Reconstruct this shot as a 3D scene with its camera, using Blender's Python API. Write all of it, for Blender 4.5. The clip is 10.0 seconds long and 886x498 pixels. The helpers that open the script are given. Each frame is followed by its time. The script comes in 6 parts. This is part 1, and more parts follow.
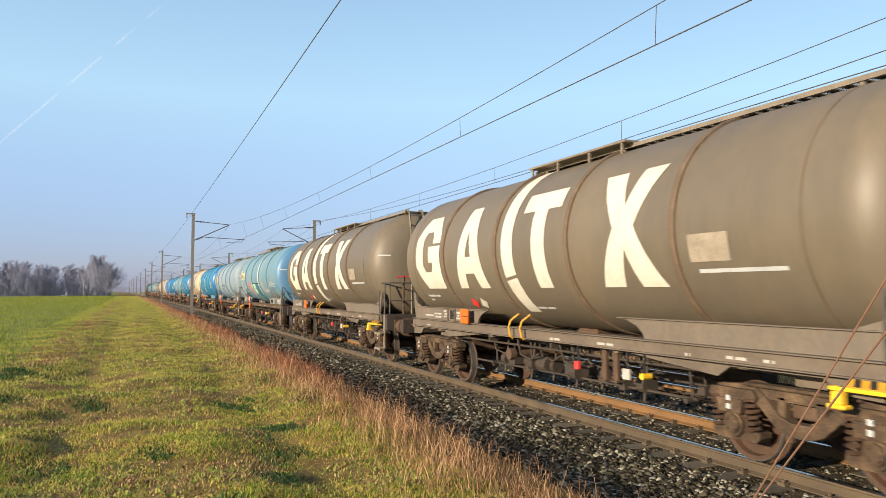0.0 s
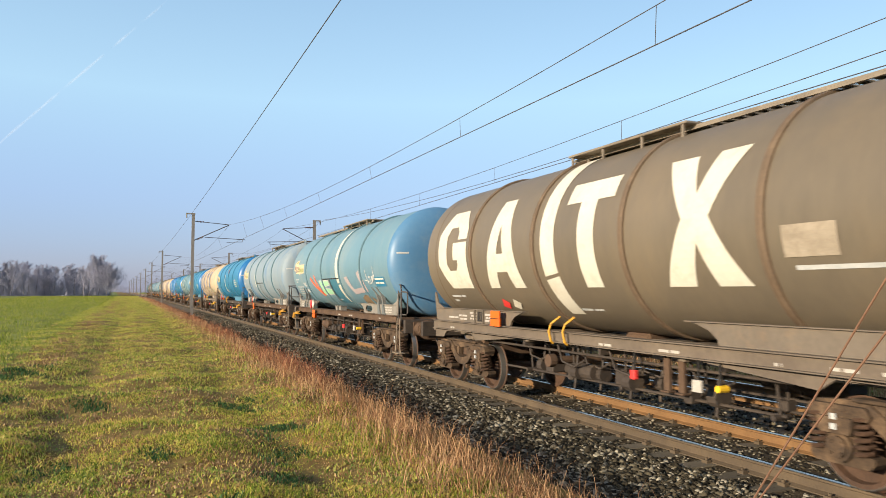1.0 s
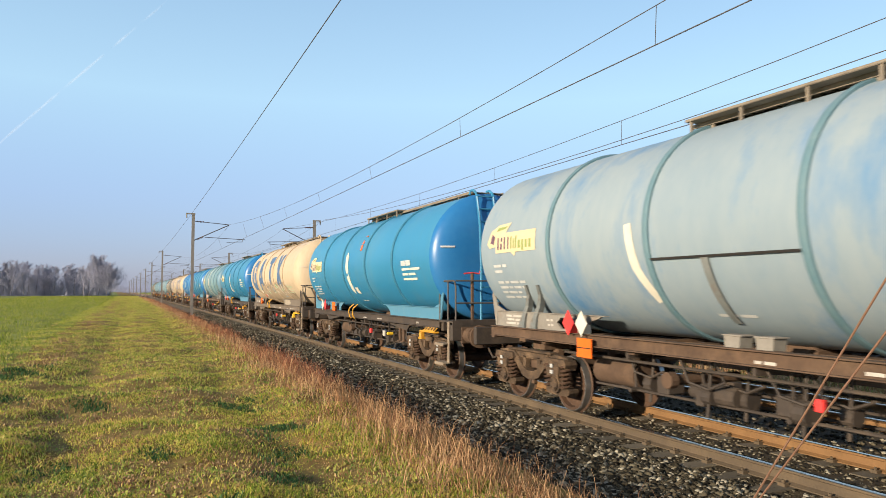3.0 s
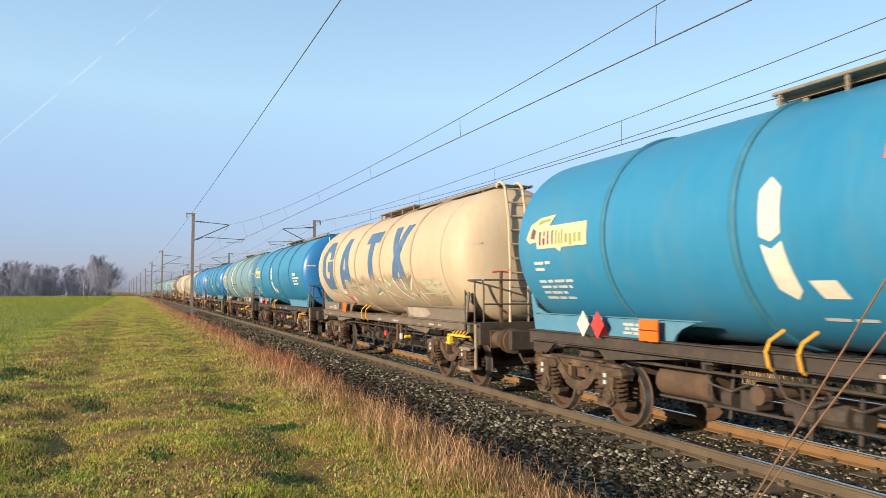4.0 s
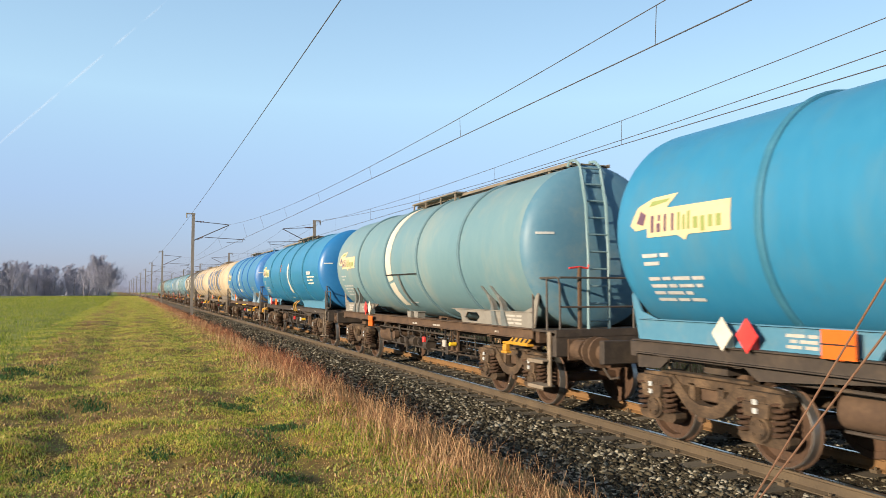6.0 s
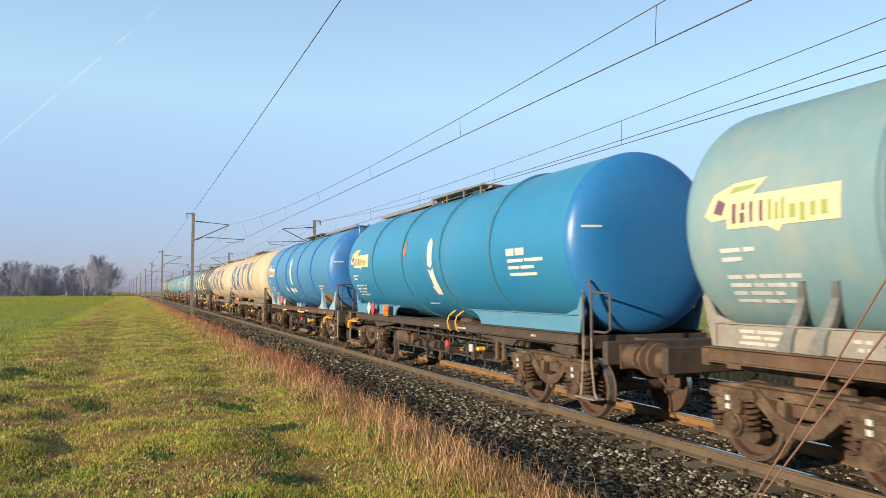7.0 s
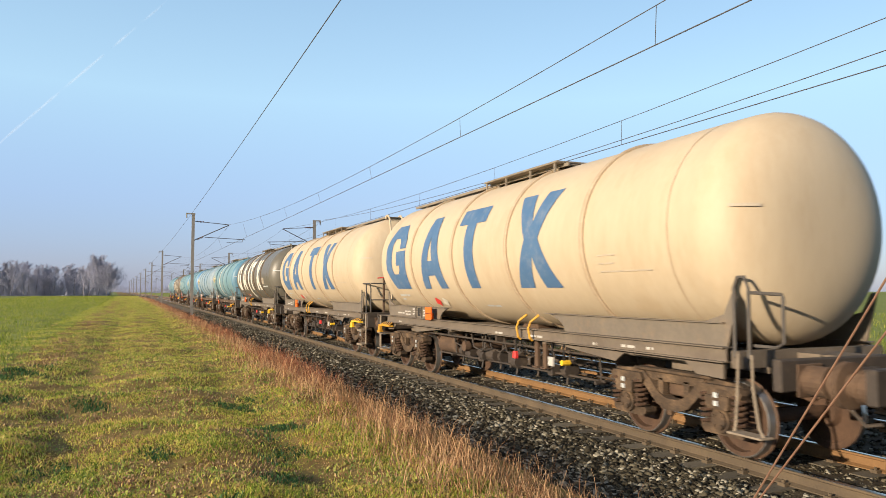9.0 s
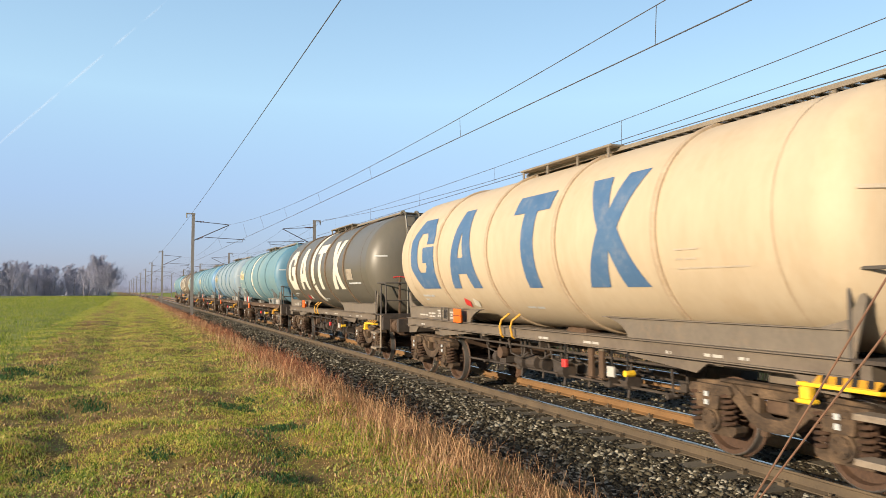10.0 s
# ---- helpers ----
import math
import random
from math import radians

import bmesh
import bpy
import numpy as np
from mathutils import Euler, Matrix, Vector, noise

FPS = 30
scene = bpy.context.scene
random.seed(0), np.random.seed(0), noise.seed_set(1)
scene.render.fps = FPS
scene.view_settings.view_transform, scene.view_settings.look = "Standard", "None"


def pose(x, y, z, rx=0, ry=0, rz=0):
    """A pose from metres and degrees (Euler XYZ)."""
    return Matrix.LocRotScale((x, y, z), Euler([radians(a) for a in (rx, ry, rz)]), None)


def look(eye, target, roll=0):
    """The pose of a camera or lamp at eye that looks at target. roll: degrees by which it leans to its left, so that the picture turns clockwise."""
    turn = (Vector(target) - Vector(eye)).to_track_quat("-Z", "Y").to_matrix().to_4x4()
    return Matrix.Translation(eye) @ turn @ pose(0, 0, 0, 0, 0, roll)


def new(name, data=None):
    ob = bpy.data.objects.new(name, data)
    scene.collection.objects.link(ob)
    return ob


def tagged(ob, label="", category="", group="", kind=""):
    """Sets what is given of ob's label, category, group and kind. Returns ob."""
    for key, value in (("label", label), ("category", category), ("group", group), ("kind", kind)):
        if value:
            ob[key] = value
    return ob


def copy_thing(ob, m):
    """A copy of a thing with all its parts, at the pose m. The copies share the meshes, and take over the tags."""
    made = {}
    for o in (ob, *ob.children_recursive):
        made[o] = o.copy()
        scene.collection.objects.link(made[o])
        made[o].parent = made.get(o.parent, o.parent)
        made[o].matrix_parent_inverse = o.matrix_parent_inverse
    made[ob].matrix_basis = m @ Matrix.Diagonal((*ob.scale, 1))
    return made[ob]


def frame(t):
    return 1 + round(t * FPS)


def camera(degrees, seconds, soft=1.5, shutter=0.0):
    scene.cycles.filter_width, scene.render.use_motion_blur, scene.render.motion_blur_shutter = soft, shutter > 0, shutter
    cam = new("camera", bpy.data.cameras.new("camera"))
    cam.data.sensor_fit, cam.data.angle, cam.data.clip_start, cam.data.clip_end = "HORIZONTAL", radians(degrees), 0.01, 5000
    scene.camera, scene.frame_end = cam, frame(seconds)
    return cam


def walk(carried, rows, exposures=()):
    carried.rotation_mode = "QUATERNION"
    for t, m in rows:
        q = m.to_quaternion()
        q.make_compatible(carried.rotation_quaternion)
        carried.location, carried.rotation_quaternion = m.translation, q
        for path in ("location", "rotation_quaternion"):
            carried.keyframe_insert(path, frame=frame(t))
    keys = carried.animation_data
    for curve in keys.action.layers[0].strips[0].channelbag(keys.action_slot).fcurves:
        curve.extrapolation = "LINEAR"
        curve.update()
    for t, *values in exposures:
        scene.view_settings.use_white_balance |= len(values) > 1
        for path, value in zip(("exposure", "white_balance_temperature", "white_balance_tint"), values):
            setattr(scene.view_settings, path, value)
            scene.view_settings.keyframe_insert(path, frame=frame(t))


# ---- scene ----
# The track runs along +y, rail tops at z = 0; the train comes towards the camera, down the y axis.
YAW, PITCH = radians(22.91), radians(3.283)
EYE = Vector((0, 0, 2.02))
AIM = EYE + Vector((math.sin(YAW) * math.cos(PITCH), math.cos(YAW) * math.cos(PITCH), math.sin(PITCH)))
cam = camera(62.58, 10.0, soft=0.5, shutter=0.09)
walk(cam, [(0, look(EYE, AIM)), (10, look(EYE, AIM))])

# ---- light ----
SUN_EL, SUN_AZ = 14.5, 252.0          # degrees; azimuth clockwise from +y
world = bpy.data.worlds.new("sky")
scene.world = world
world.use_nodes = True
wn = world.node_tree.nodes
sky = wn.new("ShaderNodeTexSky")
sky.sky_type = "NISHITA"
sky.sun_disc = False
sky.sun_elevation, sky.sun_rotation = radians(SUN_EL), radians(SUN_AZ)
sky.air_density, sky.dust_density, sky.ozone_density = 1.0, 0.6, 2.0
wn["Background"].inputs["Strength"].default_value = 0.15
coord = wn.new("ShaderNodeTexCoord")
split = wn.new("ShaderNodeSeparateXYZ")
haze = wn.new("ShaderNodeValToRGB")        # winter haze: pale and even, greyer towards the horizon
for pos, c in ((0.0, (0.60, 0.76, 1.58)), (0.05, (0.76, 1.02, 2.02)), (0.12, (1.10, 1.52, 2.56)), (0.25, (1.66, 2.49, 3.14)), (0.42, (1.19, 1.91, 2.68)), (0.6, (0.36, 0.76, 1.5)), (1.0, (0.18, 0.42, 1.0))):
    e = haze.color_ramp.elements.new(pos)
    e.color = (*(v * 1.0 for v in c), 1)
haze.color_ramp.elements.remove(haze.color_ramp.elements[0])
haze.color_ramp.elements.remove(haze.color_ramp.elements[-1])
blend = wn.new("ShaderNodeMix")
blend.data_type = "RGBA"
blend.inputs[0].default_value = 0.75
wl = world.node_tree.links
wl.new(coord.outputs["Generated"], split.inputs[0])
wl.new(split.outputs[2], haze.inputs[0])
wl.new(sky.outputs[0], blend.inputs[6])
wl.new(haze.outputs[0], blend.inputs[7])
wl.new(blend.outputs[2], wn["Background"].inputs[0])
sun_data = bpy.data.lights.new("sun", "SUN")
sun_data.energy, sun_data.angle, sun_data.color = 4.2, radians(0.5), (1.0, 0.83, 0.62)
sun = new("sun", sun_data)
sa, se = radians(SUN_AZ), radians(SUN_EL)
sun.matrix_world = look((math.sin(sa) * math.cos(se) * 50, math.cos(sa) * math.cos(se) * 50, math.sin(se) * 50), (0, 0, 0))
scene.view_settings.exposure = 1.0


# ---- materials ----
def material(name, colors, rough=0.7, metal=0.0, scale=1.0, fine=12.0, bump=0.15, stain=None, stain_amount=0.4, island=0.0, stretch=(1, 1, 1), per_object=0.0, sheen_spec=0.4, leaf=0.0):
    """A weathered surface: colours mixed by coarse and fine noise, optional stains, bump, variation by piece."""
    m = bpy.data.materials.new(name)
    m.use_nodes = True
    nt = m.node_tree
    n, l = nt.nodes, nt.links
    b = n["Principled BSDF"]
    b.inputs["Metallic"].default_value = metal
    b.inputs["Specular IOR Level"].default_value = sheen_spec
    tc = n.new("ShaderNodeTexCoord")
    mp = n.new("ShaderNodeMapping")
    mp.inputs["Scale"].default_value = stretch
    l.new(tc.outputs["Object"], mp.inputs[0])
    def noise_tex(sc, detail=4, rgh=0.6):
        t = n.new("ShaderNodeTexNoise")
        t.inputs["Scale"].default_value, t.inputs["Detail"].default_value, t.inputs["Roughness"].default_value = sc, detail, rgh
        l.new(mp.outputs[0], t.inputs["Vector"])
        return t.outputs[0]
    def math_node(op, a, b_):
        t = n.new("ShaderNodeMath")
        t.operation = op
        for i, v in enumerate((a, b_)):
            if isinstance(v, (int, float)):
                t.inputs[i].default_value = v
            else:
                l.new(v, t.inputs[i])
        return t.outputs[0]
    coarse, small = noise_tex(scale), noise_tex(fine * scale)
    f = math_node("ADD", math_node("MULTIPLY", coarse, 0.6), math_node("MULTIPLY", small, 0.4))
    if island:
        g = n.new("ShaderNodeNewGeometry")
        f = math_node("ADD", math_node("MULTIPLY", f, 1 - island), math_node("MULTIPLY", g.outputs["Random Per Island"], island))
    if per_object:
        g = n.new("ShaderNodeObjectInfo")
        f = math_node("ADD", math_node("MULTIPLY", f, 1 - per_object), math_node("MULTIPLY", g.outputs["Random"], per_object))
    ramp = n.new("ShaderNodeValToRGB")
    lo, hi = (0.12, 0.9) if island > 0.8 else (0.32, 0.68)
    els = ramp.color_ramp.elements
    els[0].position, els[1].position = lo, hi
    els[0].color, els[1].color = (*colors[0], 1), (*colors[-1], 1)
    for i, c in enumerate(colors[1:-1]):
        els.new(lo + (hi - lo) * (i + 1) / (len(colors) - 1)).color = (*c, 1)
    l.new(f, ramp.inputs[0])
    col = ramp.outputs[0]
    if stain:
        mask = n.new("ShaderNodeValToRGB")
        mask.color_ramp.elements[0].position, mask.color_ramp.elements[1].position = 0.5, 0.72
        l.new(noise_tex(scale * 2.3, 8, 0.7), mask.inputs[0])
        mx = n.new("ShaderNodeMix")
        mx.data_type = "RGBA"
        l.new(math_node("MULTIPLY", mask.outputs[0], stain_amount), mx.inputs[0])
        l.new(col, mx.inputs[6])
        mx.inputs[7].default_value = (*stain, 1)
        col = mx.outputs[2]
    l.new(col, b.inputs["Base Color"])
    rr = n.new("ShaderNodeMapRange")
    rr.inputs["To Min"].default_value, rr.inputs["To Max"].default_value = max(0.05, rough - 0.12), min(1.0, rough + 0.12)
    l.new(f, rr.inputs[0])
    l.new(rr.outputs[0], b.inputs["Roughness"])
    if bump:
        bp = n.new("ShaderNodeBump")
        bp.inputs["Strength"].default_value, bp.inputs["Distance"].default_value = bump, 0.01
        l.new(small, bp.inputs["Height"])
        l.new(bp.outputs[0], b.inputs["Normal"])
    if leaf:
        tl, mx = n.new("ShaderNodeBsdfTranslucent"), n.new("ShaderNodeMixShader")
        mx.inputs[0].default_value = leaf
        l.new(col, tl.inputs[0])
        l.new(b.outputs[0], mx.inputs[1])
        l.new(tl.outputs[0], mx.inputs[2])
        l.new(mx.outputs[0], n["Material Output"].inputs[0])
    return m


M = {
    "soil": material("soil", [(0.095, 0.062, 0.024), (0.21, 0.145, 0.045), (0.37, 0.245, 0.085)], 0.95, scale=2.5, fine=12, bump=1.0, sheen_spec=0.1),
    "field": material("field_soil", [(0.12, 0.13, 0.03), (0.19, 0.215, 0.045), (0.29, 0.27, 0.08)], 0.95, scale=0.8, fine=20, bump=0.6, sheen_spec=0.1),
    "ballast_bed": material("ballast_bed", [(0.030, 0.023, 0.0155), (0.085, 0.066, 0.043)], 0.95, scale=3, fine=9, bump=1.0, sheen_spec=0.1),
    "stone": material("ballast_stone", [(0.010, 0.0085, 0.0055), (0.022, 0.0185, 0.0115), (0.044, 0.037, 0.024), (0.072, 0.061, 0.040), (0.115, 0.10, 0.069), (0.29, 0.265, 0.205)], 0.9, scale=2, fine=20, island=0.85, bump=0.4, sheen_spec=0.15),
    "concrete": material("sleeper_concrete", [(0.072, 0.06, 0.042), (0.14, 0.118, 0.084)], 0.95, scale=3, fine=14, per_object=0.3, bump=0.4),
    "rail": material("rusty_rail_steel", [(0.13, 0.07, 0.028), (0.22, 0.12, 0.048)], 0.8, scale=2, fine=18, bump=0.3),
    "rail_dark": material("brown_rail_steel", [(0.06, 0.044, 0.028), (0.115, 0.082, 0.048)], 0.8, scale=2, fine=18, bump=0.3),
    "rail_top": material("polished_rail_head", [(0.4725, 0.418, 0.3526), (0.651, 0.5795, 0.492)], 0.28, metal=1.0, scale=2, bump=0.05),
    "mast": material("galvanised_mast", [(0.15, 0.135, 0.12), (0.23, 0.21, 0.185)], 0.75, scale=2, bump=0.2),
    "wire": material("copper_wire", [(0.05, 0.05, 0.05), (0.09, 0.08, 0.08)], 0.6, scale=2, bump=0),
    "under": material("dusty_underframe", [(0.05, 0.030, 0.019), (0.105, 0.064, 0.039)], 0.9, scale=1.5, fine=10, stain=(0.16, 0.10, 0.058), stain_amount=0.5, bump=0.3),
    "dark": material("greasy_black_steel", [(0.00864, 0.00768, 0.00672), (0.024, 0.02016, 0.01728)], 0.75, scale=3, bump=0.3),
    "wheel": material("wheel_steel", [(0.034, 0.019, 0.012), (0.09, 0.049, 0.028)], 0.75, scale=3, bump=0.2),
    "tread": material("wheel_tread_steel", [(0.35, 0.33, 0.31), (0.5, 0.48, 0.45)], 0.35, metal=0.9, scale=3, bump=0.05),
    "bogie": material("bogie_cast_steel", [(0.018, 0.012, 0.0075), (0.07, 0.0445, 0.0255), (0.155, 0.10, 0.057)], 0.9, scale=3.5, fine=10, stain=(0.03, 0.022, 0.017), stain_amount=0.8, bump=0.35),
    "rail_grey": material("painted_steel_tube", [(0.04, 0.036, 0.033), (0.10, 0.085, 0.072)], 0.7, scale=3, bump=0.15),
    "walk": material("walkway_grating", [(0.12, 0.10, 0.08), (0.24, 0.20, 0.15)], 0.85, scale=3, bump=0.2),
    "grey": material("grey_tank_paint", [(0.1134, 0.0941, 0.06863), (0.1544, 0.126, 0.08772)], 0.5, scale=0.5, fine=14, stain=(0.185, 0.139, 0.084), stain_amount=0.45, bump=0.04, stretch=(1, 1, 0.3)),
    "darkgrey": material("dark_grey_tank_paint", [(0.092, 0.085, 0.068), (0.125, 0.112, 0.088)], 0.42, scale=0.5, fine=14, stain=(0.126, 0.101, 0.0672), stain_amount=0.3, bump=0.04, stretch=(1, 1, 0.3)),
    "lightblue": material("light_blue_tank_paint", [(0.105, 0.205, 0.265), (0.155, 0.255, 0.30)], 0.5, scale=0.5, fine=14, stain=(0.25, 0.27, 0.25), stain_amount=0.6, bump=0.04, stretch=(1, 1, 0.3)),
    "washed": material("washed_out_blue_tank_paint", [(0.184, 0.2438, 0.2867), (0.2438, 0.2898, 0.3102)], 0.6, scale=0.35, fine=14, stain=(0.06, 0.17, 0.32), stain_amount=0.9, bump=0.04, stretch=(1, 1, 0.3)),
    "blue": material("cyan_blue_tank_paint", [(0.020, 0.166, 0.31), (0.036, 0.20, 0.345)], 0.36, scale=0.5, fine=14, stain=(0.10, 0.18, 0.21), stain_amount=0.4, bump=0.03, stretch=(1, 1, 0.3)),
    "deepblue": material("blue_tank_paint", [(0.044, 0.168, 0.315), (0.064, 0.198, 0.34)], 0.42, scale=0.5, fine=14, stain=(0.10, 0.18, 0.28), stain_amount=0.4, bump=0.03, stretch=(1, 1, 0.3)),
    "teal": material("dull_teal_tank_paint", [(0.11, 0.21, 0.245), (0.165, 0.26, 0.28)], 0.5, scale=0.5, fine=14, stain=(0.26, 0.275, 0.235), stain_amount=0.65, bump=0.04, stretch=(1, 1, 0.3)),
    "cream": material("cream_tank_paint", [(0.405, 0.322, 0.218), (0.468, 0.38, 0.266)], 0.62, scale=0.5, fine=14, stain=(0.359, 0.257, 0.151), stain_amount=0.5, bump=0.04, stretch=(1, 1, 0.3)),
    "frame_grey": material("grey_frame_paint", [(0.10, 0.083, 0.065), (0.16, 0.131, 0.098)], 0.7, scale=1, fine=14, stain=(0.239, 0.155, 0.0878), stain_amount=0.5, bump=0.1),
    "frame_blue": material("light_blue_frame_paint", [(0.05, 0.165, 0.255), (0.075, 0.20, 0.285)], 0.6, scale=1, fine=14, stain=(0.22, 0.24, 0.22), stain_amount=0.4, bump=0.1),
    "brake_blue": material("blue_paint_mark", [(0.048, 0.108, 0.21), (0.07, 0.135, 0.235)], 0.6, scale=2, fine=8, stain=(0.20, 0.22, 0.26), stain_amount=0.5, bump=0.02),
    "mark_white": material("white_marking_paint", [(0.50, 0.47, 0.39), (0.59, 0.56, 0.47)], 0.6, scale=1.5, fine=12, stain=(0.40, 0.34, 0.25), stain_amount=0.5, bump=0.02),
    "mark_dim": material("faded_white_lettering", [(0.3128, 0.3312, 0.3312), (0.506, 0.506, 0.4876)], 0.7, scale=6, fine=8, bump=0.02),
    "logo_cream": material("cream_panel_paint", [(0.50, 0.40, 0.235), (0.56, 0.47, 0.30)], 0.6, scale=2, fine=12, bump=0.02),
    "logo_green": material("green_panel_paint", [(0.20, 0.26, 0.08), (0.27, 0.31, 0.10)], 0.6, scale=3, bump=0.02),
    "logo_plum": material("plum_panel_paint", [(0.10, 0.055, 0.085), (0.15, 0.08, 0.12)], 0.6, scale=3, bump=0.02),
    "orange": material("orange_warning_plate", [(0.60, 0.10, 0.008), (0.66, 0.13, 0.012)], 0.5, scale=2, bump=0.02),
    "red": material("red_placard", [(0.62, 0.03, 0.03), (0.70, 0.06, 0.05)], 0.5, scale=3, bump=0.02),
    "yellow": material("yellow_safety_paint", [(0.72, 0.42, 0.02), (0.82, 0.52, 0.03)], 0.55, scale=3, stain=(0.35, 0.22, 0.06), stain_amount=0.5, bump=0.05),
    "graffiti_red": material("red_spray_paint", [(0.60, 0.11, 0.05), (0.66, 0.17, 0.08)], 0.7, scale=3, bump=0.02),
    "graffiti_green": material("green_spray_paint", [(0.24, 0.50, 0.28), (0.34, 0.56, 0.36)], 0.7, scale=3, bump=0.02),
    "mint_faint": material("thin_mint_spray_paint", [(0.30, 0.39, 0.25), (0.38, 0.44, 0.30)], 0.7, scale=3, bump=0.02),
    "graffiti_dark": material("dark_spray_paint", [(0.12, 0.11, 0.09), (0.20, 0.18, 0.15)], 0.7, scale=3, bump=0.02),
    "graffiti_mauve": material("mauve_spray_paint", [(0.30, 0.25, 0.255), (0.38, 0.33, 0.33)], 0.7, scale=2, bump=0.02),
    "hook_ochre": material("worn_ochre_paint", [(0.46, 0.22, 0.02), (0.62, 0.34, 0.025)], 0.6, scale=4, stain=(0.22, 0.12, 0.04), stain_amount=0.6, bump=0.05),
    "end_blue": material("unfaded_skylit_blue", [(0.018, 0.12, 0.345), (0.034, 0.15, 0.375)], 0.45, scale=0.8, fine=12, stain=(0.16, 0.23, 0.32), stain_amount=0.4, bump=0.03),
    "ring_rust": material("rust_stained_ring", [(0.075, 0.052, 0.034), (0.165, 0.115, 0.072)], 0.75, scale=2, fine=10, bump=0.1),
    "grass": material("short_winter_grass", [(0.10, 0.185, 0.03), (0.29, 0.385, 0.056), (0.58, 0.555, 0.095), (0.75, 0.57, 0.18), (0.50, 0.29, 0.16)], 0.8, scale=1.1, fine=4, island=0.3, bump=0, sheen_spec=0.08, leaf=0.48),
    "crop": material("young_field_crop", [(0.12, 0.17, 0.018), (0.25, 0.30, 0.035), (0.44, 0.41, 0.10)], 0.8, scale=0.6, fine=6, island=0.5, bump=0, sheen_spec=0.08, leaf=0.48),
    "stalk": material("dry_grass_stalks", [(0.22, 0.105, 0.055), (0.41, 0.235, 0.115), (0.60, 0.39, 0.21)], 0.85, scale=0.8, fine=5, island=0.6, bump=0, sheen_spec=0.08, leaf=0.25),
    "clump": material("shaded_green_weeds", [(0.03, 0.07, 0.025), (0.07, 0.135, 0.05)], 0.8, scale=2, island=0.5, bump=0, sheen_spec=0.08, leaf=0.2),
    # bluish tree colours: the haze of the distance is put into bark and twigs
    "bark": material("hazed_winter_bark", [(0.11, 0.105, 0.13), (0.155, 0.15, 0.18)], 0.95, scale=0.5, fine=6, bump=0.1),
    "twig": material("hazed_bare_twigs", [(0.23, 0.235, 0.32), (0.31, 0.315, 0.40)], 0.95, scale=0.3, fine=6, bump=0),
    "guy": material("rusty_steel_rope", [(0.12, 0.06, 0.036), (0.192, 0.108, 0.066)], 0.8, scale=4, bump=0.1),
    "insulator": material("brown_glazed_insulator", [(0.08, 0.035, 0.02), (0.12, 0.05, 0.03)], 0.3, scale=4, bump=0),
    "step": material("worn_step_steel", [(0.14, 0.11, 0.08), (0.25, 0.20, 0.145)], 0.8, scale=3, bump=0.2),
    "sill_grey": material("dusty_grey_sill_paint", [(0.095, 0.076, 0.058), (0.155, 0.122, 0.089)], 0.75, scale=1, fine=14, stain=(0.0735, 0.0537, 0.0406), stain_amount=0.5, bump=0.1),
    "frame_washed": material("dirty_pale_frame_paint", [(0.15, 0.135, 0.115), (0.24, 0.225, 0.195)], 0.75, scale=1, fine=14, stain=(0.19, 0.125, 0.08), stain_amount=0.7, bump=0.1),
    "cyan": material("glossy_blue_tank_paint", [(0.018, 0.158, 0.305), (0.031, 0.192, 0.34)], 0.33, scale=0.5, fine=14, stain=(0.08, 0.165, 0.22), stain_amount=0.35, bump=0.03, stretch=(1, 1, 0.3)),
    "frame_pale_blue": material("pale_blue_frame_paint", [(0.16, 0.26, 0.34), (0.24, 0.33, 0.38)], 0.65, scale=1, fine=14, stain=(0.20, 0.15, 0.10), stain_amount=0.7, bump=0.1),
    "ring_cream": material("brown_stained_cream_ring", [(0.30, 0.22, 0.135), (0.44, 0.345, 0.245)], 0.6, scale=2, fine=10, bump=0.05),
    "ring_blue": material("dark_blue_ring", [(0.02, 0.12, 0.20), (0.05, 0.18, 0.26)], 0.5, scale=2, fine=10, bump=0.05),
    "ring_pale": material("dull_blue_ring", [(0.07, 0.15, 0.19), (0.13, 0.20, 0.22)], 0.6, scale=2, fine=10, bump=0.05),
    "stencil": material("thin_grey_stencil", [(0.34, 0.28, 0.21), (0.46, 0.39, 0.30)], 0.6, scale=6, bump=0.02),
    "rust_stain": material("rust_brown_stain", [(0.13, 0.09, 0.05), (0.22, 0.15, 0.08), (0.14, 0.19, 0.25)], 0.7, scale=1.2, fine=6, bump=0.05),
    "clover": material("small_green_leaves", [(0.14, 0.20, 0.045), (0.29, 0.35, 0.075), (0.52, 0.49, 0.14)], 0.7, scale=1.3, island=0.45, bump=0, sheen_spec=0.1, leaf=0.35),
    "dead_weed": material("grey_brown_dead_weeds", [(0.15, 0.09, 0.05), (0.26, 0.165, 0.09), (0.38, 0.26, 0.15)], 0.85, scale=1.3, island=0.5, bump=0, sheen_spec=0.08),
    "ballast_far": material("pale_far_ballast", [(0.10, 0.08, 0.058), (0.20, 0.168, 0.125)], 0.95, scale=1.5, fine=14, bump=0.8, sheen_spec=0.1),
    "rust_red": material("dry_bramble", [(0.2, 0.075, 0.04375), (0.375, 0.1625, 0.0875)], 0.85, scale=1.3, island=0.5, bump=0, sheen_spec=0.08),
    "sign": material("dusty_white_sign_plate", [(0.30, 0.28, 0.25), (0.46, 0.43, 0.38)], 0.7, scale=9, fine=6, bump=0.02),
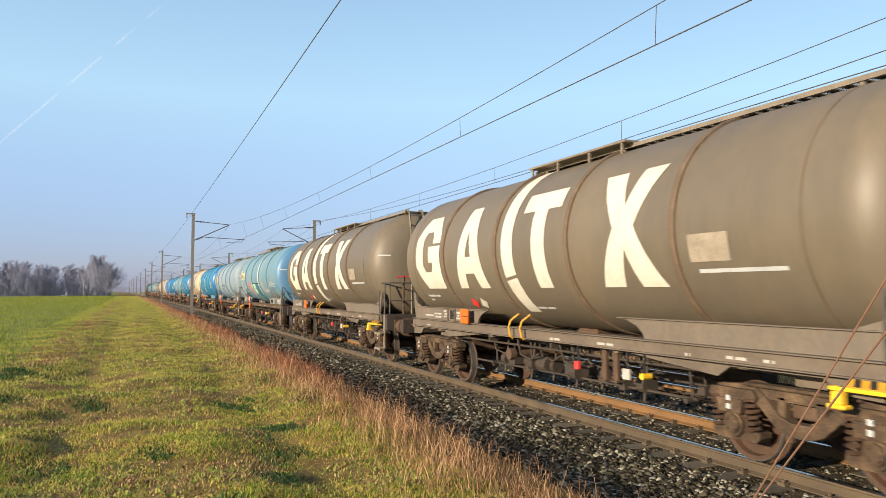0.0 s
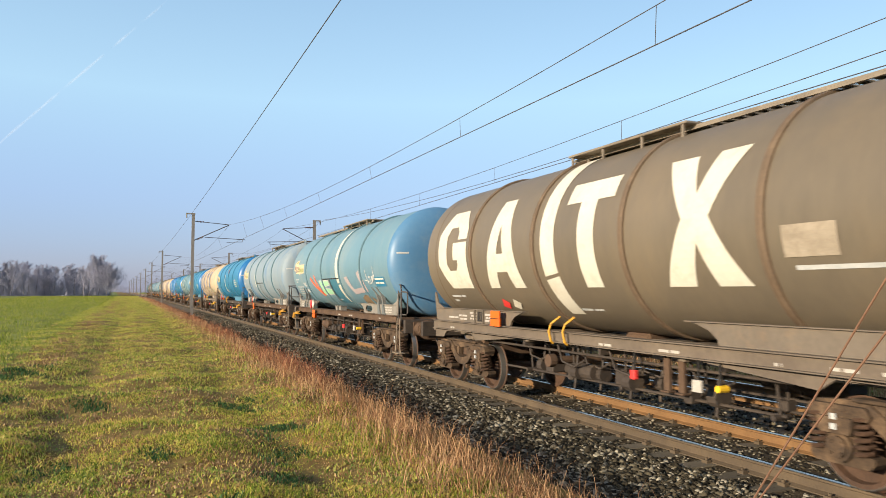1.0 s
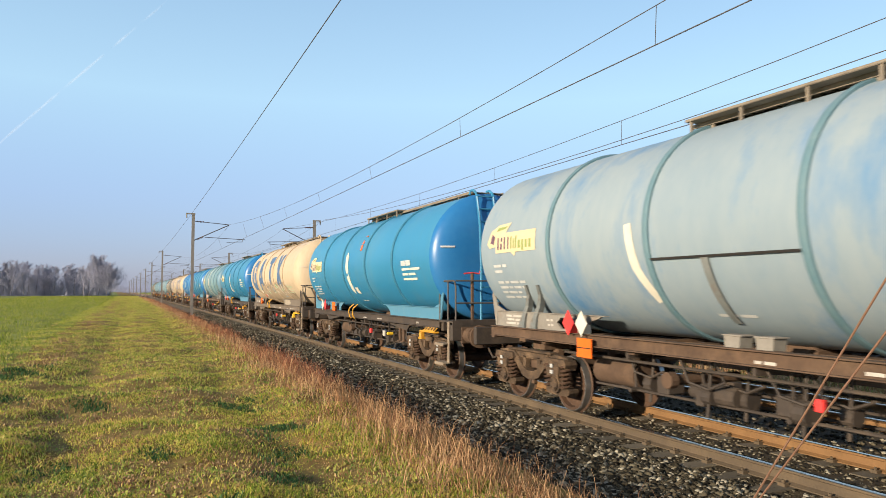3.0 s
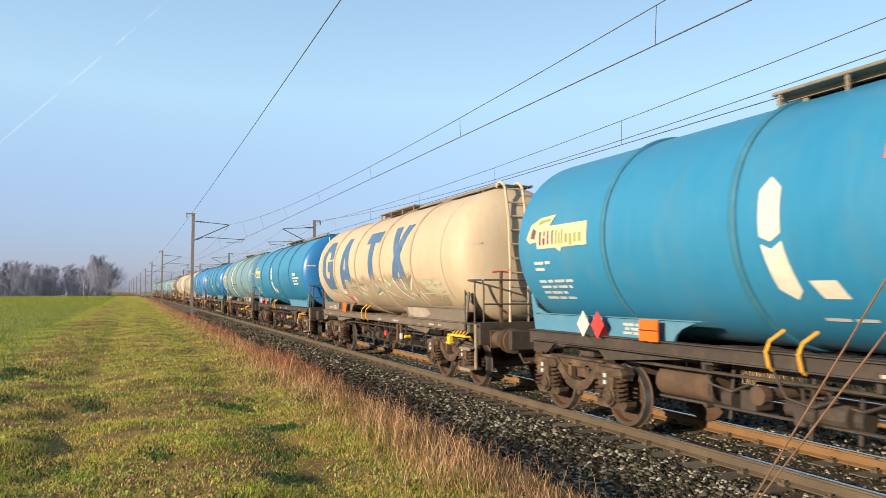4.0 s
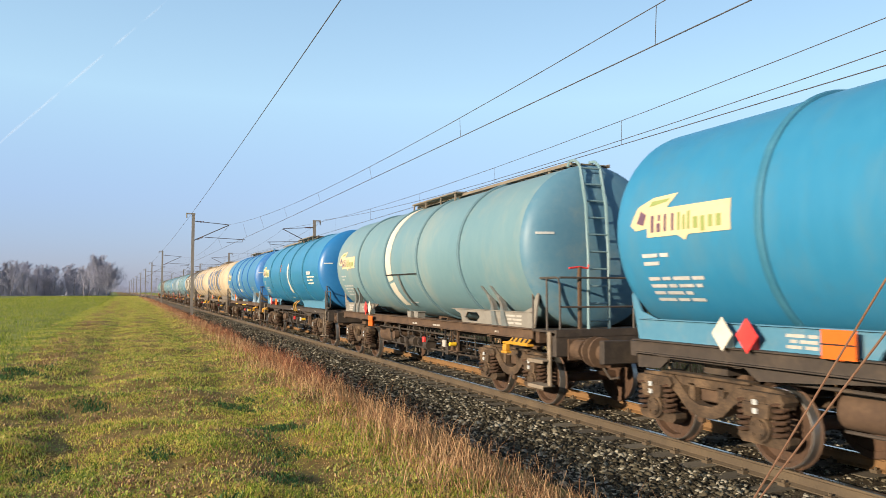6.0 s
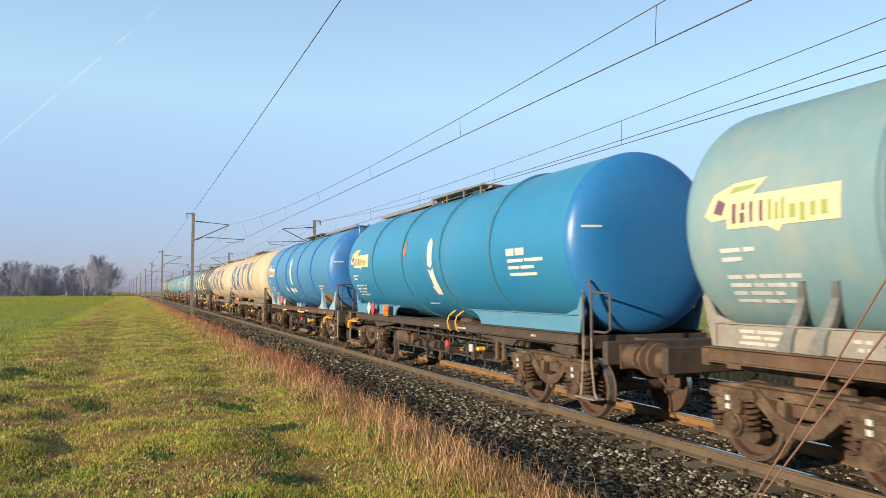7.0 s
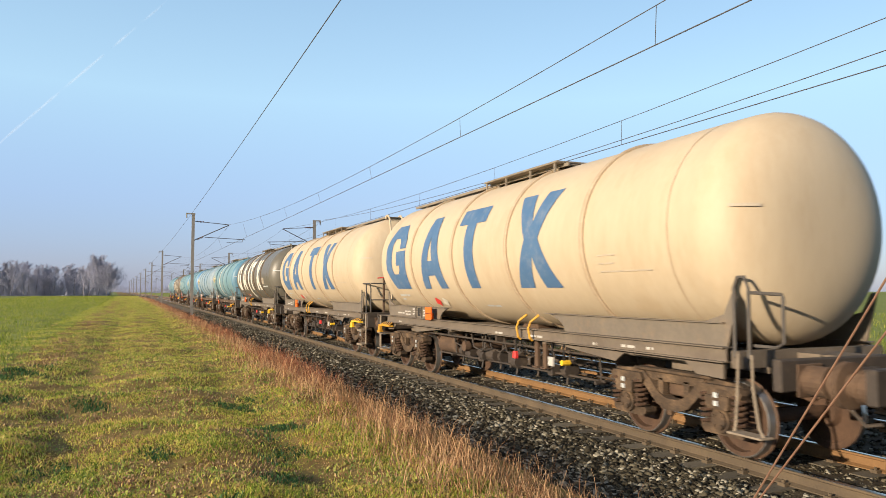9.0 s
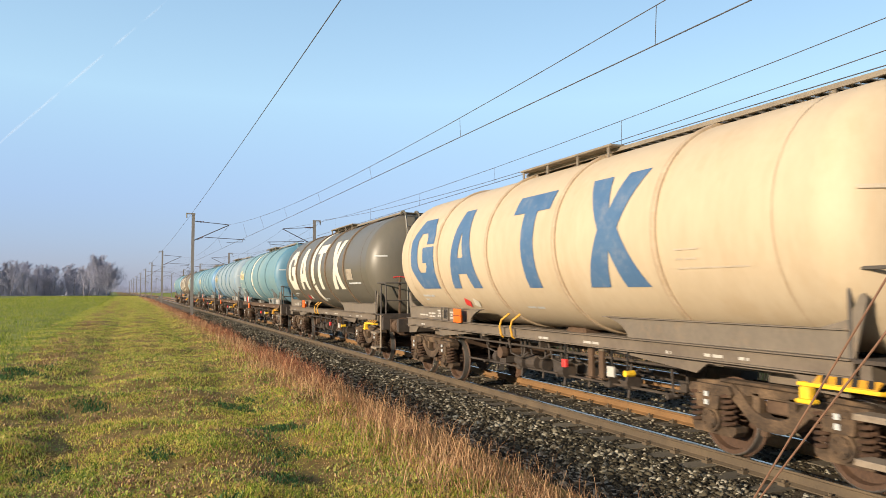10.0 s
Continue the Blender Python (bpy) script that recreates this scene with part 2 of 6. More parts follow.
    # tank ends turned from the sun: the sky's blue light is mixed into these colours
    "end_deep": material("skylit_deep_blue_end", [(0.013, 0.12, 0.315), (0.025, 0.15, 0.345)], 0.36, scale=0.6, fine=12, stain=(0.05, 0.14, 0.28), stain_amount=0.3, bump=0.03),
    "end_teal": material("skylit_teal_end", [(0.065, 0.165, 0.24), (0.10, 0.20, 0.265)], 0.5, scale=0.6, fine=12, stain=(0.20, 0.24, 0.23), stain_amount=0.5, bump=0.03),
    "end_light": material("skylit_blue_shell_end", [(0.065, 0.175, 0.31), (0.095, 0.205, 0.335)], 0.45, scale=0.6, fine=12, stain=(0.20, 0.25, 0.27), stain_amount=0.4, bump=0.03),
    "rib_dull": material("dull_brown_stained_rib_paint", [(0.10, 0.115, 0.115), (0.17, 0.18, 0.17)], 0.7, scale=2, fine=8, stain=(0.12, 0.075, 0.045), stain_amount=0.8, bump=0.05),
    "faded_panel": material("faded_data_panel", [(0.20, 0.165, 0.12), (0.34, 0.29, 0.22)], 0.7, scale=4, fine=6, bump=0.02),
    "hazard_orange": material("worn_hazard_paint", [(0.44, 0.20, 0.015), (0.56, 0.29, 0.02)], 0.6, scale=4, stain=(0.30, 0.17, 0.06), stain_amount=0.6, bump=0.05),
    "teal_patch": material("fresh_teal_repair_paint", [(0.035, 0.14, 0.20), (0.06, 0.18, 0.235)], 0.5, scale=1.2, fine=10, bump=0.03),
    "sill_dark": material("dark_sill_paint", [(0.028, 0.022, 0.018), (0.06, 0.046, 0.036)], 0.75, scale=1, fine=14, stain=(0.12, 0.085, 0.055), stain_amount=0.5, bump=0.1),
}


def soft_spray():
    """Tan spray paint that thins out towards its upper edge."""
    m = material("tan_spray_paint", [(0.30, 0.235, 0.155), (0.41, 0.33, 0.23)], 0.7, scale=1.5, fine=6, bump=0.02)
    n, l = m.node_tree.nodes, m.node_tree.links
    tc, xyz, tx, add, rng = (n.new("ShaderNode" + k) for k in ("TexCoord", "SeparateXYZ", "TexNoise", "Math", "MapRange"))
    tx.inputs["Scale"].default_value, tx.inputs["Detail"].default_value = 2.2, 6
    add.operation = "MULTIPLY_ADD"
    add.inputs[1].default_value = 0.5
    l.new(tc.outputs["Object"], xyz.inputs[0])
    l.new(tc.outputs["Object"], tx.inputs["Vector"])
    l.new(tx.outputs[0], add.inputs[0])
    l.new(xyz.outputs[2], add.inputs[2])
    rng.inputs["From Min"].default_value, rng.inputs["From Max"].default_value = 2.45, 2.72
    rng.inputs["To Min"].default_value, rng.inputs["To Max"].default_value = 0.85, 0.0
    mid, far, ends = (n.new("ShaderNodeMath") for _ in range(3))
    mid.operation, far.operation, ends.operation = "ADD", "ABSOLUTE", "MULTIPLY_ADD"
    mid.inputs[1].default_value = 0.6
    rise = n.new("ShaderNodeMapRange")
    rise.inputs["From Min"].default_value, rise.inputs["From Max"].default_value = 3.0, 4.2
    ends.inputs[1].default_value = 0.5
    l.new(xyz.outputs[1], mid.inputs[0])
    l.new(mid.outputs[0], far.inputs[0])
    l.new(far.outputs[0], rise.inputs[0])
    l.new(rise.outputs[0], ends.inputs[0])
    l.new(add.outputs[0], ends.inputs[2])
    l.new(ends.outputs[0], rng.inputs[0])
    l.new(rng.outputs[0], n["Principled BSDF"].inputs["Alpha"])
    return m


M["graffiti_tan"] = soft_spray()


# ---- builders ----
def part(name, bm, mat, parent=None, label="", smooth=False):
    me = bpy.data.meshes.new(name)
    bm.to_mesh(me)
    bm.free()
    return place(name, me, mat, parent, label, smooth)


def place(name, me, mat, parent=None, label="", smooth=False):
    if mat and not me.materials:
        me.materials.append(mat)
    if smooth:
        me.polygons.foreach_set("use_smooth", [True] * len(me.polygons))
        me.set_sharp_from_angle(angle=radians(40))
    ob = new(name, me)
    if parent:
        ob.parent = parent
    if label:
        tagged(ob, label)
    return ob


def box(bm, x0, x1, y0, y1, z0, z1, bevel=0.0):
    m = Matrix.Translation(((x0 + x1) / 2, (y0 + y1) / 2, (z0 + z1) / 2)) @ Matrix.Diagonal((abs(x1 - x0), abs(y1 - y0), abs(z1 - z0), 1))
    made = bmesh.ops.create_cube(bm, size=1.0, matrix=m)["verts"]
    if bevel:
        edges = list({e for v in made for e in v.link_edges})
        bmesh.ops.bevel(bm, geom=edges, offset=bevel, segments=1, affect="EDGES")
    return bm


def rod(bm, a, b, r, seg=8, r2=None, caps=True):
    a, b = Vector(a), Vector(b)
    q = (b - a).to_track_quat("Z", "Y").to_matrix().to_4x4()
    bmesh.ops.create_cone(bm, cap_ends=caps, segments=seg, radius1=r, radius2=r if r2 is None else r2, depth=(b - a).length,
                          matrix=Matrix.Translation((a + b) / 2) @ q)
    return bm


def pipe(bm, pts, r, seg=6):
    """A bent bar through points, one ring a point."""
    pts = [Vector(p) for p in pts]
    rings = []
    for i, p in enumerate(pts):
        d = (pts[min(i + 1, len(pts) - 1)] - pts[max(i - 1, 0)]).normalized()
        side = d.cross(Vector((0.31, 0.2, 0.93))).normalized()
        up = side.cross(d)
        rings.append([bm.verts.new(p + r * (math.cos(k * math.tau / seg) * side + math.sin(k * math.tau / seg) * up)) for k in range(seg)])
    for a, b in zip(rings, rings[1:]):
        for k in range(seg):
            bm.faces.new((a[k], a[(k + 1) % seg], b[(k + 1) % seg], b[k]))
    bm.faces.new(rings[0][::-1])
    bm.faces.new(rings[-1])
    return bm


def prism(bm, outline, x0, x1):
    """An outline in (y, z), thick from x0 to x1."""
    a = [bm.verts.new((x0, y, z)) for y, z in outline]
    b = [bm.verts.new((x1, y, z)) for y, z in outline]
    n = len(outline)
    bm.faces.new(a)
    bm.faces.new(b[::-1])
    for i in range(n):
        bm.faces.new((a[(i + 1) % n], a[i], b[i], b[(i + 1) % n]))
    bmesh.ops.recalc_face_normals(bm, faces=bm.faces)
    return bm


def lathe(bm, profile, centre_z, seg=48):
    """A profile of (y, r), turned round the y axis at that height."""
    rings = []
    for y, r in profile:
        if r < 1e-4:
            rings.append([bm.verts.new((0, y, centre_z))])
        else:
            rings.append([bm.verts.new((r * math.cos(k * math.tau / seg), y, centre_z + r * math.sin(k * math.tau / seg))) for k in range(seg)])
    for a, b in zip(rings, rings[1:]):
        for k in range(seg):
            k2 = (k + 1) % seg
            if len(a) == 1:
                bm.faces.new((a[0], b[k2], b[k]))
            elif len(b) == 1:
                bm.faces.new((a[k], a[k2], b[0]))
            else:
                bm.faces.new((a[k], a[k2], b[k2], b[k]))
    bmesh.ops.recalc_face_normals(bm, faces=bm.faces)
    return bm


def fast_mesh(name, verts, faces):
    """A mesh from arrays: verts (n, 3), faces (m, 3 or 4)."""
    me = bpy.data.meshes.new(name)
    k = faces.shape[1]
    me.vertices.add(len(verts))
    me.vertices.foreach_set("co", np.ascontiguousarray(verts, dtype=np.float32).ravel())
    me.loops.add(len(faces) * k)
    me.loops.foreach_set("vertex_index", np.ascontiguousarray(faces, dtype=np.int32).ravel())
    me.polygons.add(len(faces))
    me.polygons.foreach_set("loop_start", np.arange(0, len(faces) * k, k, dtype=np.int32))
    me.update(calc_edges=True)
    return me


# ---- plan ----
TRACK_X = 7.65          # centre of the near track
TRACK_GAP = 3.92        # to the centre of the second track
BANK_X = 2.9            # where the grass bank falls to the ballast


def bend(y):
    """The slight curve of the line to the left, far off."""
    if y < 20:
        return 0.0
    if y < 330:
        return -3.6e-5 * (y - 20) ** 2
    return -3.46 - 0.02232 * (y - 330)


def heading(y):
    return math.atan2(bend(y + 0.5) - bend(y - 0.5), 1.0)


STATIONS = [-60 + 6 * i for i in range(11)] + [1.0 + 0.3 * i for i in range(130)] + [40 + 4 * i for i in range(8)] + [72 + 8 * i for i in range(34)] + [344 + 40 * i for i in range(24)]


def strip(name, profile, mat, parent=None, label="", stations=None):
    """A sheet or bar along the line: profile points (x, z), swept along the curve. Closed if the ends meet."""
    bm = bmesh.new()
    rows = []
    for y in stations or STATIONS:
        rows.append([bm.verts.new((x + bend(y), y, z)) for x, z in profile])
    for a, b in zip(rows, rows[1:]):
        for i in range(len(profile) - 1):
            bm.faces.new((a[i], a[i + 1], b[i + 1], b[i]))
    bmesh.ops.recalc_face_normals(bm, faces=bm.faces)
    return part(name, bm, mat, parent, label)


# ---- ground: one sheet to the horizon, with bank, ditch and ballast bed ----
GROUND_PROFILE = [(-1500, 0.0), (-300, 0.1), (-60, 0.25), (-12, 0.33), (-2.6, 0.36), (-1.5, 0.37), (-0.75, 0.29), (0.0, 0.37), (0.9, 0.38), (1.55, 0.30), (2.1, 0.38),
                  (2.7, 0.36), (3.3, 0.24), (4.0, 0.04), (4.6, -0.14), (5.1, -0.27), (5.75, -0.22), (6.3, -0.19), (9.0, -0.19), (9.6, -0.25), (10.2, -0.19), (12.9, -0.19),
                  (13.6, -0.25), (14.6, -0.75), (16, -0.8), (18, -0.35), (40, -0.3), (300, -0.2), (1500, 0.0)]


def ground_z(x, y=0.0):
    x = x - bend(y)
    for (a, za), (b, zb) in zip(GROUND_PROFILE, GROUND_PROFILE[1:]):
        if a <= x <= b:
            return za + (zb - za) * (x - a) / (b - a)
    return 0.0


LATTICE = np.random.default_rng(77).random((64, 64))


def smooth_noise(x, y, size, turn=0.0):
    """Smooth random field between 0 and 1, with spots about size metres across."""
    u = (np.cos(turn) * x + np.sin(turn) * y) / size
    v = (np.cos(turn) * y - np.sin(turn) * x) / size
    i, j = np.floor(u).astype(int), np.floor(v).astype(int)
    a, b = u - i, v - j
    a, b = a * a * (3 - 2 * a), b * b * (3 - 2 * b)
    g = lambda p, q: LATTICE[p % 64, q % 64]
    return (g(i, j) * (1 - a) + g(i + 1, j) * a) * (1 - b) + (g(i, j + 1) * (1 - a) + g(i + 1, j + 1) * a) * b


def tussock(x, y):
    """Small unevenness of the grass, in metres; works on numbers and on arrays."""
    fade = np.clip((y - 0.5) / 2, 0, 1) * np.clip((60 - y) / 20, 0, 1) * np.clip((x + 14) / 4, 0, 1) * np.clip((3.4 - x) / 0.8, 0, 1)
    x, y = np.asarray(x, dtype=float), np.asarray(y, dtype=float)
    v = 0.13 * (smooth_noise(x, y, 1.1, 0.4) - 0.5) + 0.075 * (smooth_noise(x, y, 0.5, 1.1) - 0.5)
    return fade * v


def build_ground():
    cuts = {"field": (-1500, -2.6), "soil": (-2.6, 4.0), "ballast_bed": (4.0, 14.6), "meadow": (14.6, 1500), "ballast_far": (0, 0)}
    bm = bmesh.new()
    mats = list(cuts)
    xs = [x for x, _ in GROUND_PROFILE if not -12 < x < 3.3] + [-12 + 0.3 * k for k in range(1, 51)]
    cols = [(x, ground_z(x)) for x in sorted(xs)]
    rows = [[bm.verts.new((x + bend(y), y, z + float(tussock(x, y)))) for x, z in cols] for y in STATIONS]
    for a, b in zip(rows, rows[1:]):
        for i in range(len(cols) - 1):
            f = bm.faces.new((a[i], a[i + 1], b[i + 1], b[i]))
            mid = (cols[i][0] + cols[i + 1][0]) / 2
            f.material_index = next(k for k, n in enumerate(mats) if cuts[n][0] <= mid < cuts[n][1])
            # beyond 70 m the ballast bed takes a paler colour
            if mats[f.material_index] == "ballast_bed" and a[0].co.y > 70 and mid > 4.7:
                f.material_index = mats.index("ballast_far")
            f.smooth = True
    me = bpy.data.meshes.new("ground")
    bm.to_mesh(me)
    bm.free()
    for n in mats:
        me.materials.append(M["field" if n == "meadow" else n])
    tagged(new("ground", me), "green field, grassy path and grey ballast bed of the line", "ground", kind="structure")


build_ground()


# ---- tracks ----
RAIL_PROFILE = [(-0.075, -0.172), (-0.075, -0.160), (-0.012, -0.135), (-0.010, -0.045), (-0.036, -0.032), (-0.036, -0.008), (-0.028, 0.0),
                (0.028, 0.0), (0.036, -0.008), (0.036, -0.032), (0.010, -0.045), (0.012, -0.135), (0.075, -0.160), (0.075, -0.172)]


def build_track(name, cx, label):
    track = tagged(new(name), label, "railway track", kind="structure")
    for side in (-1, 1):
        x = cx + side * 0.7525
        rail = strip("rail", [(x + a, b) for a, b in RAIL_PROFILE], M["rail_dark" if cx < 8 and side < 0 else "rail"], track)
        rail.data.materials.append(M["rail_top"])
        for p in rail.data.polygons:
            zs = [rail.data.vertices[v].co.z for v in p.vertices]
            if min(zs) > -0.009:
                p.material_index = 1
    return track


near_track = build_track("track_near", TRACK_X, "rusty rails on concrete sleepers in grey ballast")
far_track = build_track("track_far", TRACK_X + TRACK_GAP, "second pair of rusty rails on concrete sleepers")


# ---- tank wagons ----
TANK_Z, TANK_R, PIVOT = 2.82, 1.49, 5.06
cache = {}


def cached(key, build, mat, parent, label="", smooth=False, name=None, own=None):
    """A part whose mesh is shared by all wagons; own: a paint of its own for this wagon."""
    if key not in cache:
        bm = bmesh.new()
        build(bm)
        me = bpy.data.meshes.new(key)
        bm.to_mesh(me)
        bm.free()
        me.materials.append(mat)
        if smooth:
            me.polygons.foreach_set("use_smooth", [True] * len(me.polygons))
            me.set_sharp_from_angle(angle=radians(40))
        cache[key] = me
    ob = new(name or key, cache[key])
    ob.parent = parent
    if own:
        ob.material_slots[0].link = "OBJECT"
        ob.material_slots[0].material = own
    if label:
        tagged(ob, label)
    return ob


ROUND_END = (5.95, 0.68, 0.66)     # length of the shell's half, depth and fullness of its dish
FLAT_END = (6.18, 0.39, 0.55)


def tank_shell(end):
    half, depth, full = end
    def made(bm):
        prof = []
        for i in range(13):
            a = i / 12 * math.pi / 2
            prof.append((-half - depth * math.cos(a), TANK_R * math.sin(a) ** full))
        prof += [(-half + 0.02 + (2 * half - 0.04) * k / 10, TANK_R) for k in range(11)]
        prof += [(-y, r) for y, r in prof[:13][::-1]]
        lathe(bm, prof, TANK_Z, 64)
    return made


def end_cap(bm):
    """The unfaded far part of the front dish, a thin coat over the shell."""
    prof = []
    for i in range(13):
        a = i / 12 * math.pi / 2 * 0.96
        prof.append((-FLAT_END[0] - FLAT_END[1] * math.cos(a) - 0.006, (TANK_R + 0.003) * math.sin(a) ** FLAT_END[2]))
    lathe(bm, prof, TANK_Z, 64)
    bmesh.ops.bisect_plane(bm, geom=bm.verts[:] + bm.edges[:] + bm.faces[:], plane_co=(-0.42, 0, 0), plane_no=(-1, 0.0, 0.06), clear_outer=True)


def end_cap_full(bm):
    """The front dish, a thin coat over the shell: less faded, with sky light put into its colour."""
    prof = []
    for i in range(13):
        a = i / 12 * math.pi / 2 * 0.97
        prof.append((-FLAT_END[0] - FLAT_END[1] * math.cos(a) - 0.006, (TANK_R + 0.003) * math.sin(a) ** FLAT_END[2]))
    lathe(bm, prof, TANK_Z, 64)


def ring(bm):
    lathe(bm, [(-0.055, TANK_R - 0.01), (-0.05, TANK_R + 0.03), (0.0, TANK_R + 0.046), (0.05, TANK_R + 0.03), (0.055, TANK_R - 0.01)], TANK_Z, 64)


def side_frame(bm):
    """The cast side of a two-axle bogie, in y and z, at x = -1.0."""
    top = [(-1.24, 0.84), (-1.18, 0.91), (-0.6, 0.95), (0.6, 0.95), (1.18, 0.91), (1.24, 0.84)]
    low = [(1.28, 0.80), (0.66, 0.78), (0.48, 0.66), (0.30, 0.50), (0.12, 0.44), (-0.12, 0.44), (-0.30, 0.50), (-0.48, 0.66), (-0.66, 0.78), (-1.28, 0.80)]
    prism(bm, top + [(1.2, 0.82), (0.66, 0.84)] + [(0.40, 0.82), (-0.40, 0.82)] + [(-0.66, 0.84), (-1.2, 0.82)], -1.06, -0.96)
    inner = [(y * 0.90, z + 0.15) for y, z in low[1:-1]]
    prism(bm, low[1:-1] + inner[::-1], -1.09, -0.93)
    box(bm, -1.05, -0.99, -0.62, 0.62, 0.80, 0.92)
    for y in (-0.9, 0.9):
        prism(bm, [(y - 0.36, 0.80), (y - 0.31, 0.88), (y + 0.31, 0.88), (y + 0.36, 0.80), (y + 0.33, 0.75), (y - 0.33, 0.75)], -1.14, -0.92)
        prism(bm, [(y - 0.17, 0.60), (y + 0.17, 0.60), (y + 0.20, 0.76), (y - 0.20, 0.76)], -1.18, -0.95)
    box(bm, -1.12, -0.94, -0.75, 0.75, 0.925, 0.965, 0.012)
    for y in (-0.25, 0.25):
        box(bm, -1.06, -0.97, y - 0.05, y + 0.05, 0.55, 0.84)
    for s in (-1, 1):
        box(bm, -1.10, -0.92, s * 1.19 - 0.03, s * 1.19 + 0.03, 0.70, 0.86, 0.01)


def axle_box(bm):
    rod(bm, (-1.13, 0, 0.46), (-0.86, 0, 0.46), 0.15, 16)
    rod(bm, (-1.16, 0, 0.46), (-1.13, 0, 0.46), 0.11, 16)
    prism(bm, [(-0.36, 0.34), (-0.30, 0.28), (0.30, 0.28), (0.36, 0.34), (0.36, 0.40), (0.17, 0.42), (0.17, 0.62), (-0.17, 0.62), (-0.17, 0.42), (-0.36, 0.40)], -1.08, -0.90)
    box(bm, -1.16, -1.08, -0.13, 0.13, 0.62, 0.84, 0.02)
    for k in range(4):
        a = k * math.pi / 2 + 0.78
        rod(bm, (-1.175, 0.08 * math.cos(a), 0.46 + 0.08 * math.sin(a)), (-1.15, 0.08 * math.cos(a), 0.46 + 0.08 * math.sin(a)), 0.018, 6)


def axle_mark(bm):
    box(bm, -1.20, -1.18, -0.03, 0.03, 0.64, 0.70)


def coil(bm):
    pts = []
    for i in range(41):
        a = i / 40 * 6 * math.tau
        pts.append((-1.07 + 0.085 * math.cos(a), 0.085 * math.sin(a), 0.40 + 0.40 * i / 40))
    pipe(bm, pts, 0.022, 4)


def wheelset(bm):
    """Axle, two disc wheels with flanges; round its own axis."""
    rod(bm, (-0.9, 0, 0), (0.9, 0, 0), 0.085, 12)
    for s in (-1, 1):
        prof = [(0.62, 0.085), (0.62, 0.16), (0.70, 0.20), (0.70, 0.39), (0.685, 0.40), (0.683, 0.475), (0.69, 0.488), (0.702, 0.488), (0.715, 0.465), (0.82, 0.457), (0.823, 0.444), (0.82, 0.395),
                (0.745, 0.38), (0.735, 0.2), (0.80, 0.16), (0.80, 0.085)]
        seg = 32
        rings = [[bm.verts.new((s * x, r * math.cos(k * math.tau / seg), r * math.sin(k * math.tau / seg))) for k in range(seg)] for x, r in prof]
        for i, (a, b) in enumerate(zip(rings, rings[1:])):
            for k in range(seg):
                f = bm.faces.new((a[k], a[(k + 1) % seg], b[(k + 1) % seg], b[k]))
                f.material_index = 1 if i in (8, 9) else 0
    bmesh.ops.recalc_face_normals(bm, faces=bm.faces)


def bolster(bm):
    box(bm, -0.95, 0.95, -0.22, 0.22, 0.62, 0.86, 0.02)
    for s in (-1, 1):
        box(bm, s * 0.62 - 0.07, s * 0.62 + 0.07, -0.30, 0.30, 0.84, 0.98, 0.02)
    rod(bm, (0, 0, 0.8), (0, 0, 1.05), 0.22, 16)
    for y in (-0.42, 0.42):                       # brake beams with blocks
        rod(bm, (-0.8, y * 0.9, 0.42), (0.8, y * 0.9, 0.42), 0.035, 8)
        for s in (-1, 1):
            box(bm, s * 0.76 - 0.04, s * 0.76 + 0.04, y - 0.06, y + 0.03, 0.30, 0.58, 0.01)


wheelsets, wagons = [], []


def build_bogie(wagon, y):
    bogie = cached("bogie", bolster, M["under"], wagon, "dusty brown two-axle bogie frame")
    bogie.location = (0, y, 0)
    for s in (0, math.pi):
        f = cached("side_frame", side_frame, M["bogie"], bogie)
        f.rotation_euler = (0, 0, s)
        for dy in (-0.9, 0.9):
            a = cached("axle_box", axle_box, M["bogie"], bogie)
            a.rotation_euler = (0, 0, s)
            a.location = (0, dy, 0)
            if s == 0:
                for up in (0.0, 0.10):
                    cached("axle_mark", axle_mark, M["mark_dim"], bogie, "small white paint mark").location = (0, dy, up)
            for e in (-0.25, 0.25):
                c = cached("coil_spring", coil, M["wheel"], bogie)
                c.rotation_euler = (0, 0, s)
                c.location = (0, dy + e, 0)
    for dy in (-0.9, 0.9):
        if "wheelset" not in cache:
            bm = bmesh.new()
            wheelset(bm)
            me = bpy.data.meshes.new("wheelset")
            bm.to_mesh(me)
            bm.free()
            me.materials.append(M["wheel"])
            me.materials.append(M["tread"])
            cache["wheelset"] = me
        w = new("wheelset", cache["wheelset"])
        w.parent = bogie
        wheelsets.append((w, (0, dy, 0.46)))


def saddle_skirt(bm):
    """Long side plate of one end between tank and sill, at x = -1.2, for the front (-y) end."""
    prism(bm, [(-6.15, 1.63), (-2.15, 1.63), (-2.28, 1.60), (-2.48, 1.53), (-2.60, 1.44), (-2.64, 1.362), (-6.15, 1.362)], -1.19, -1.15)


def skirt_flange(bm):
    box(bm, -1.23, -1.13, -6.15, -2.08, 1.632, 1.645)


def sole_plate(bm):
    prism(bm, [(-6.15, 1.15), (-2.4, 1.15), (-3.2, 1.08), (-4.05, 1.01), (-4.25, 1.14), (-5.5, 1.14), (-5.7, 1.0), (-6.15, 0.98)], -1.24, -1.20)


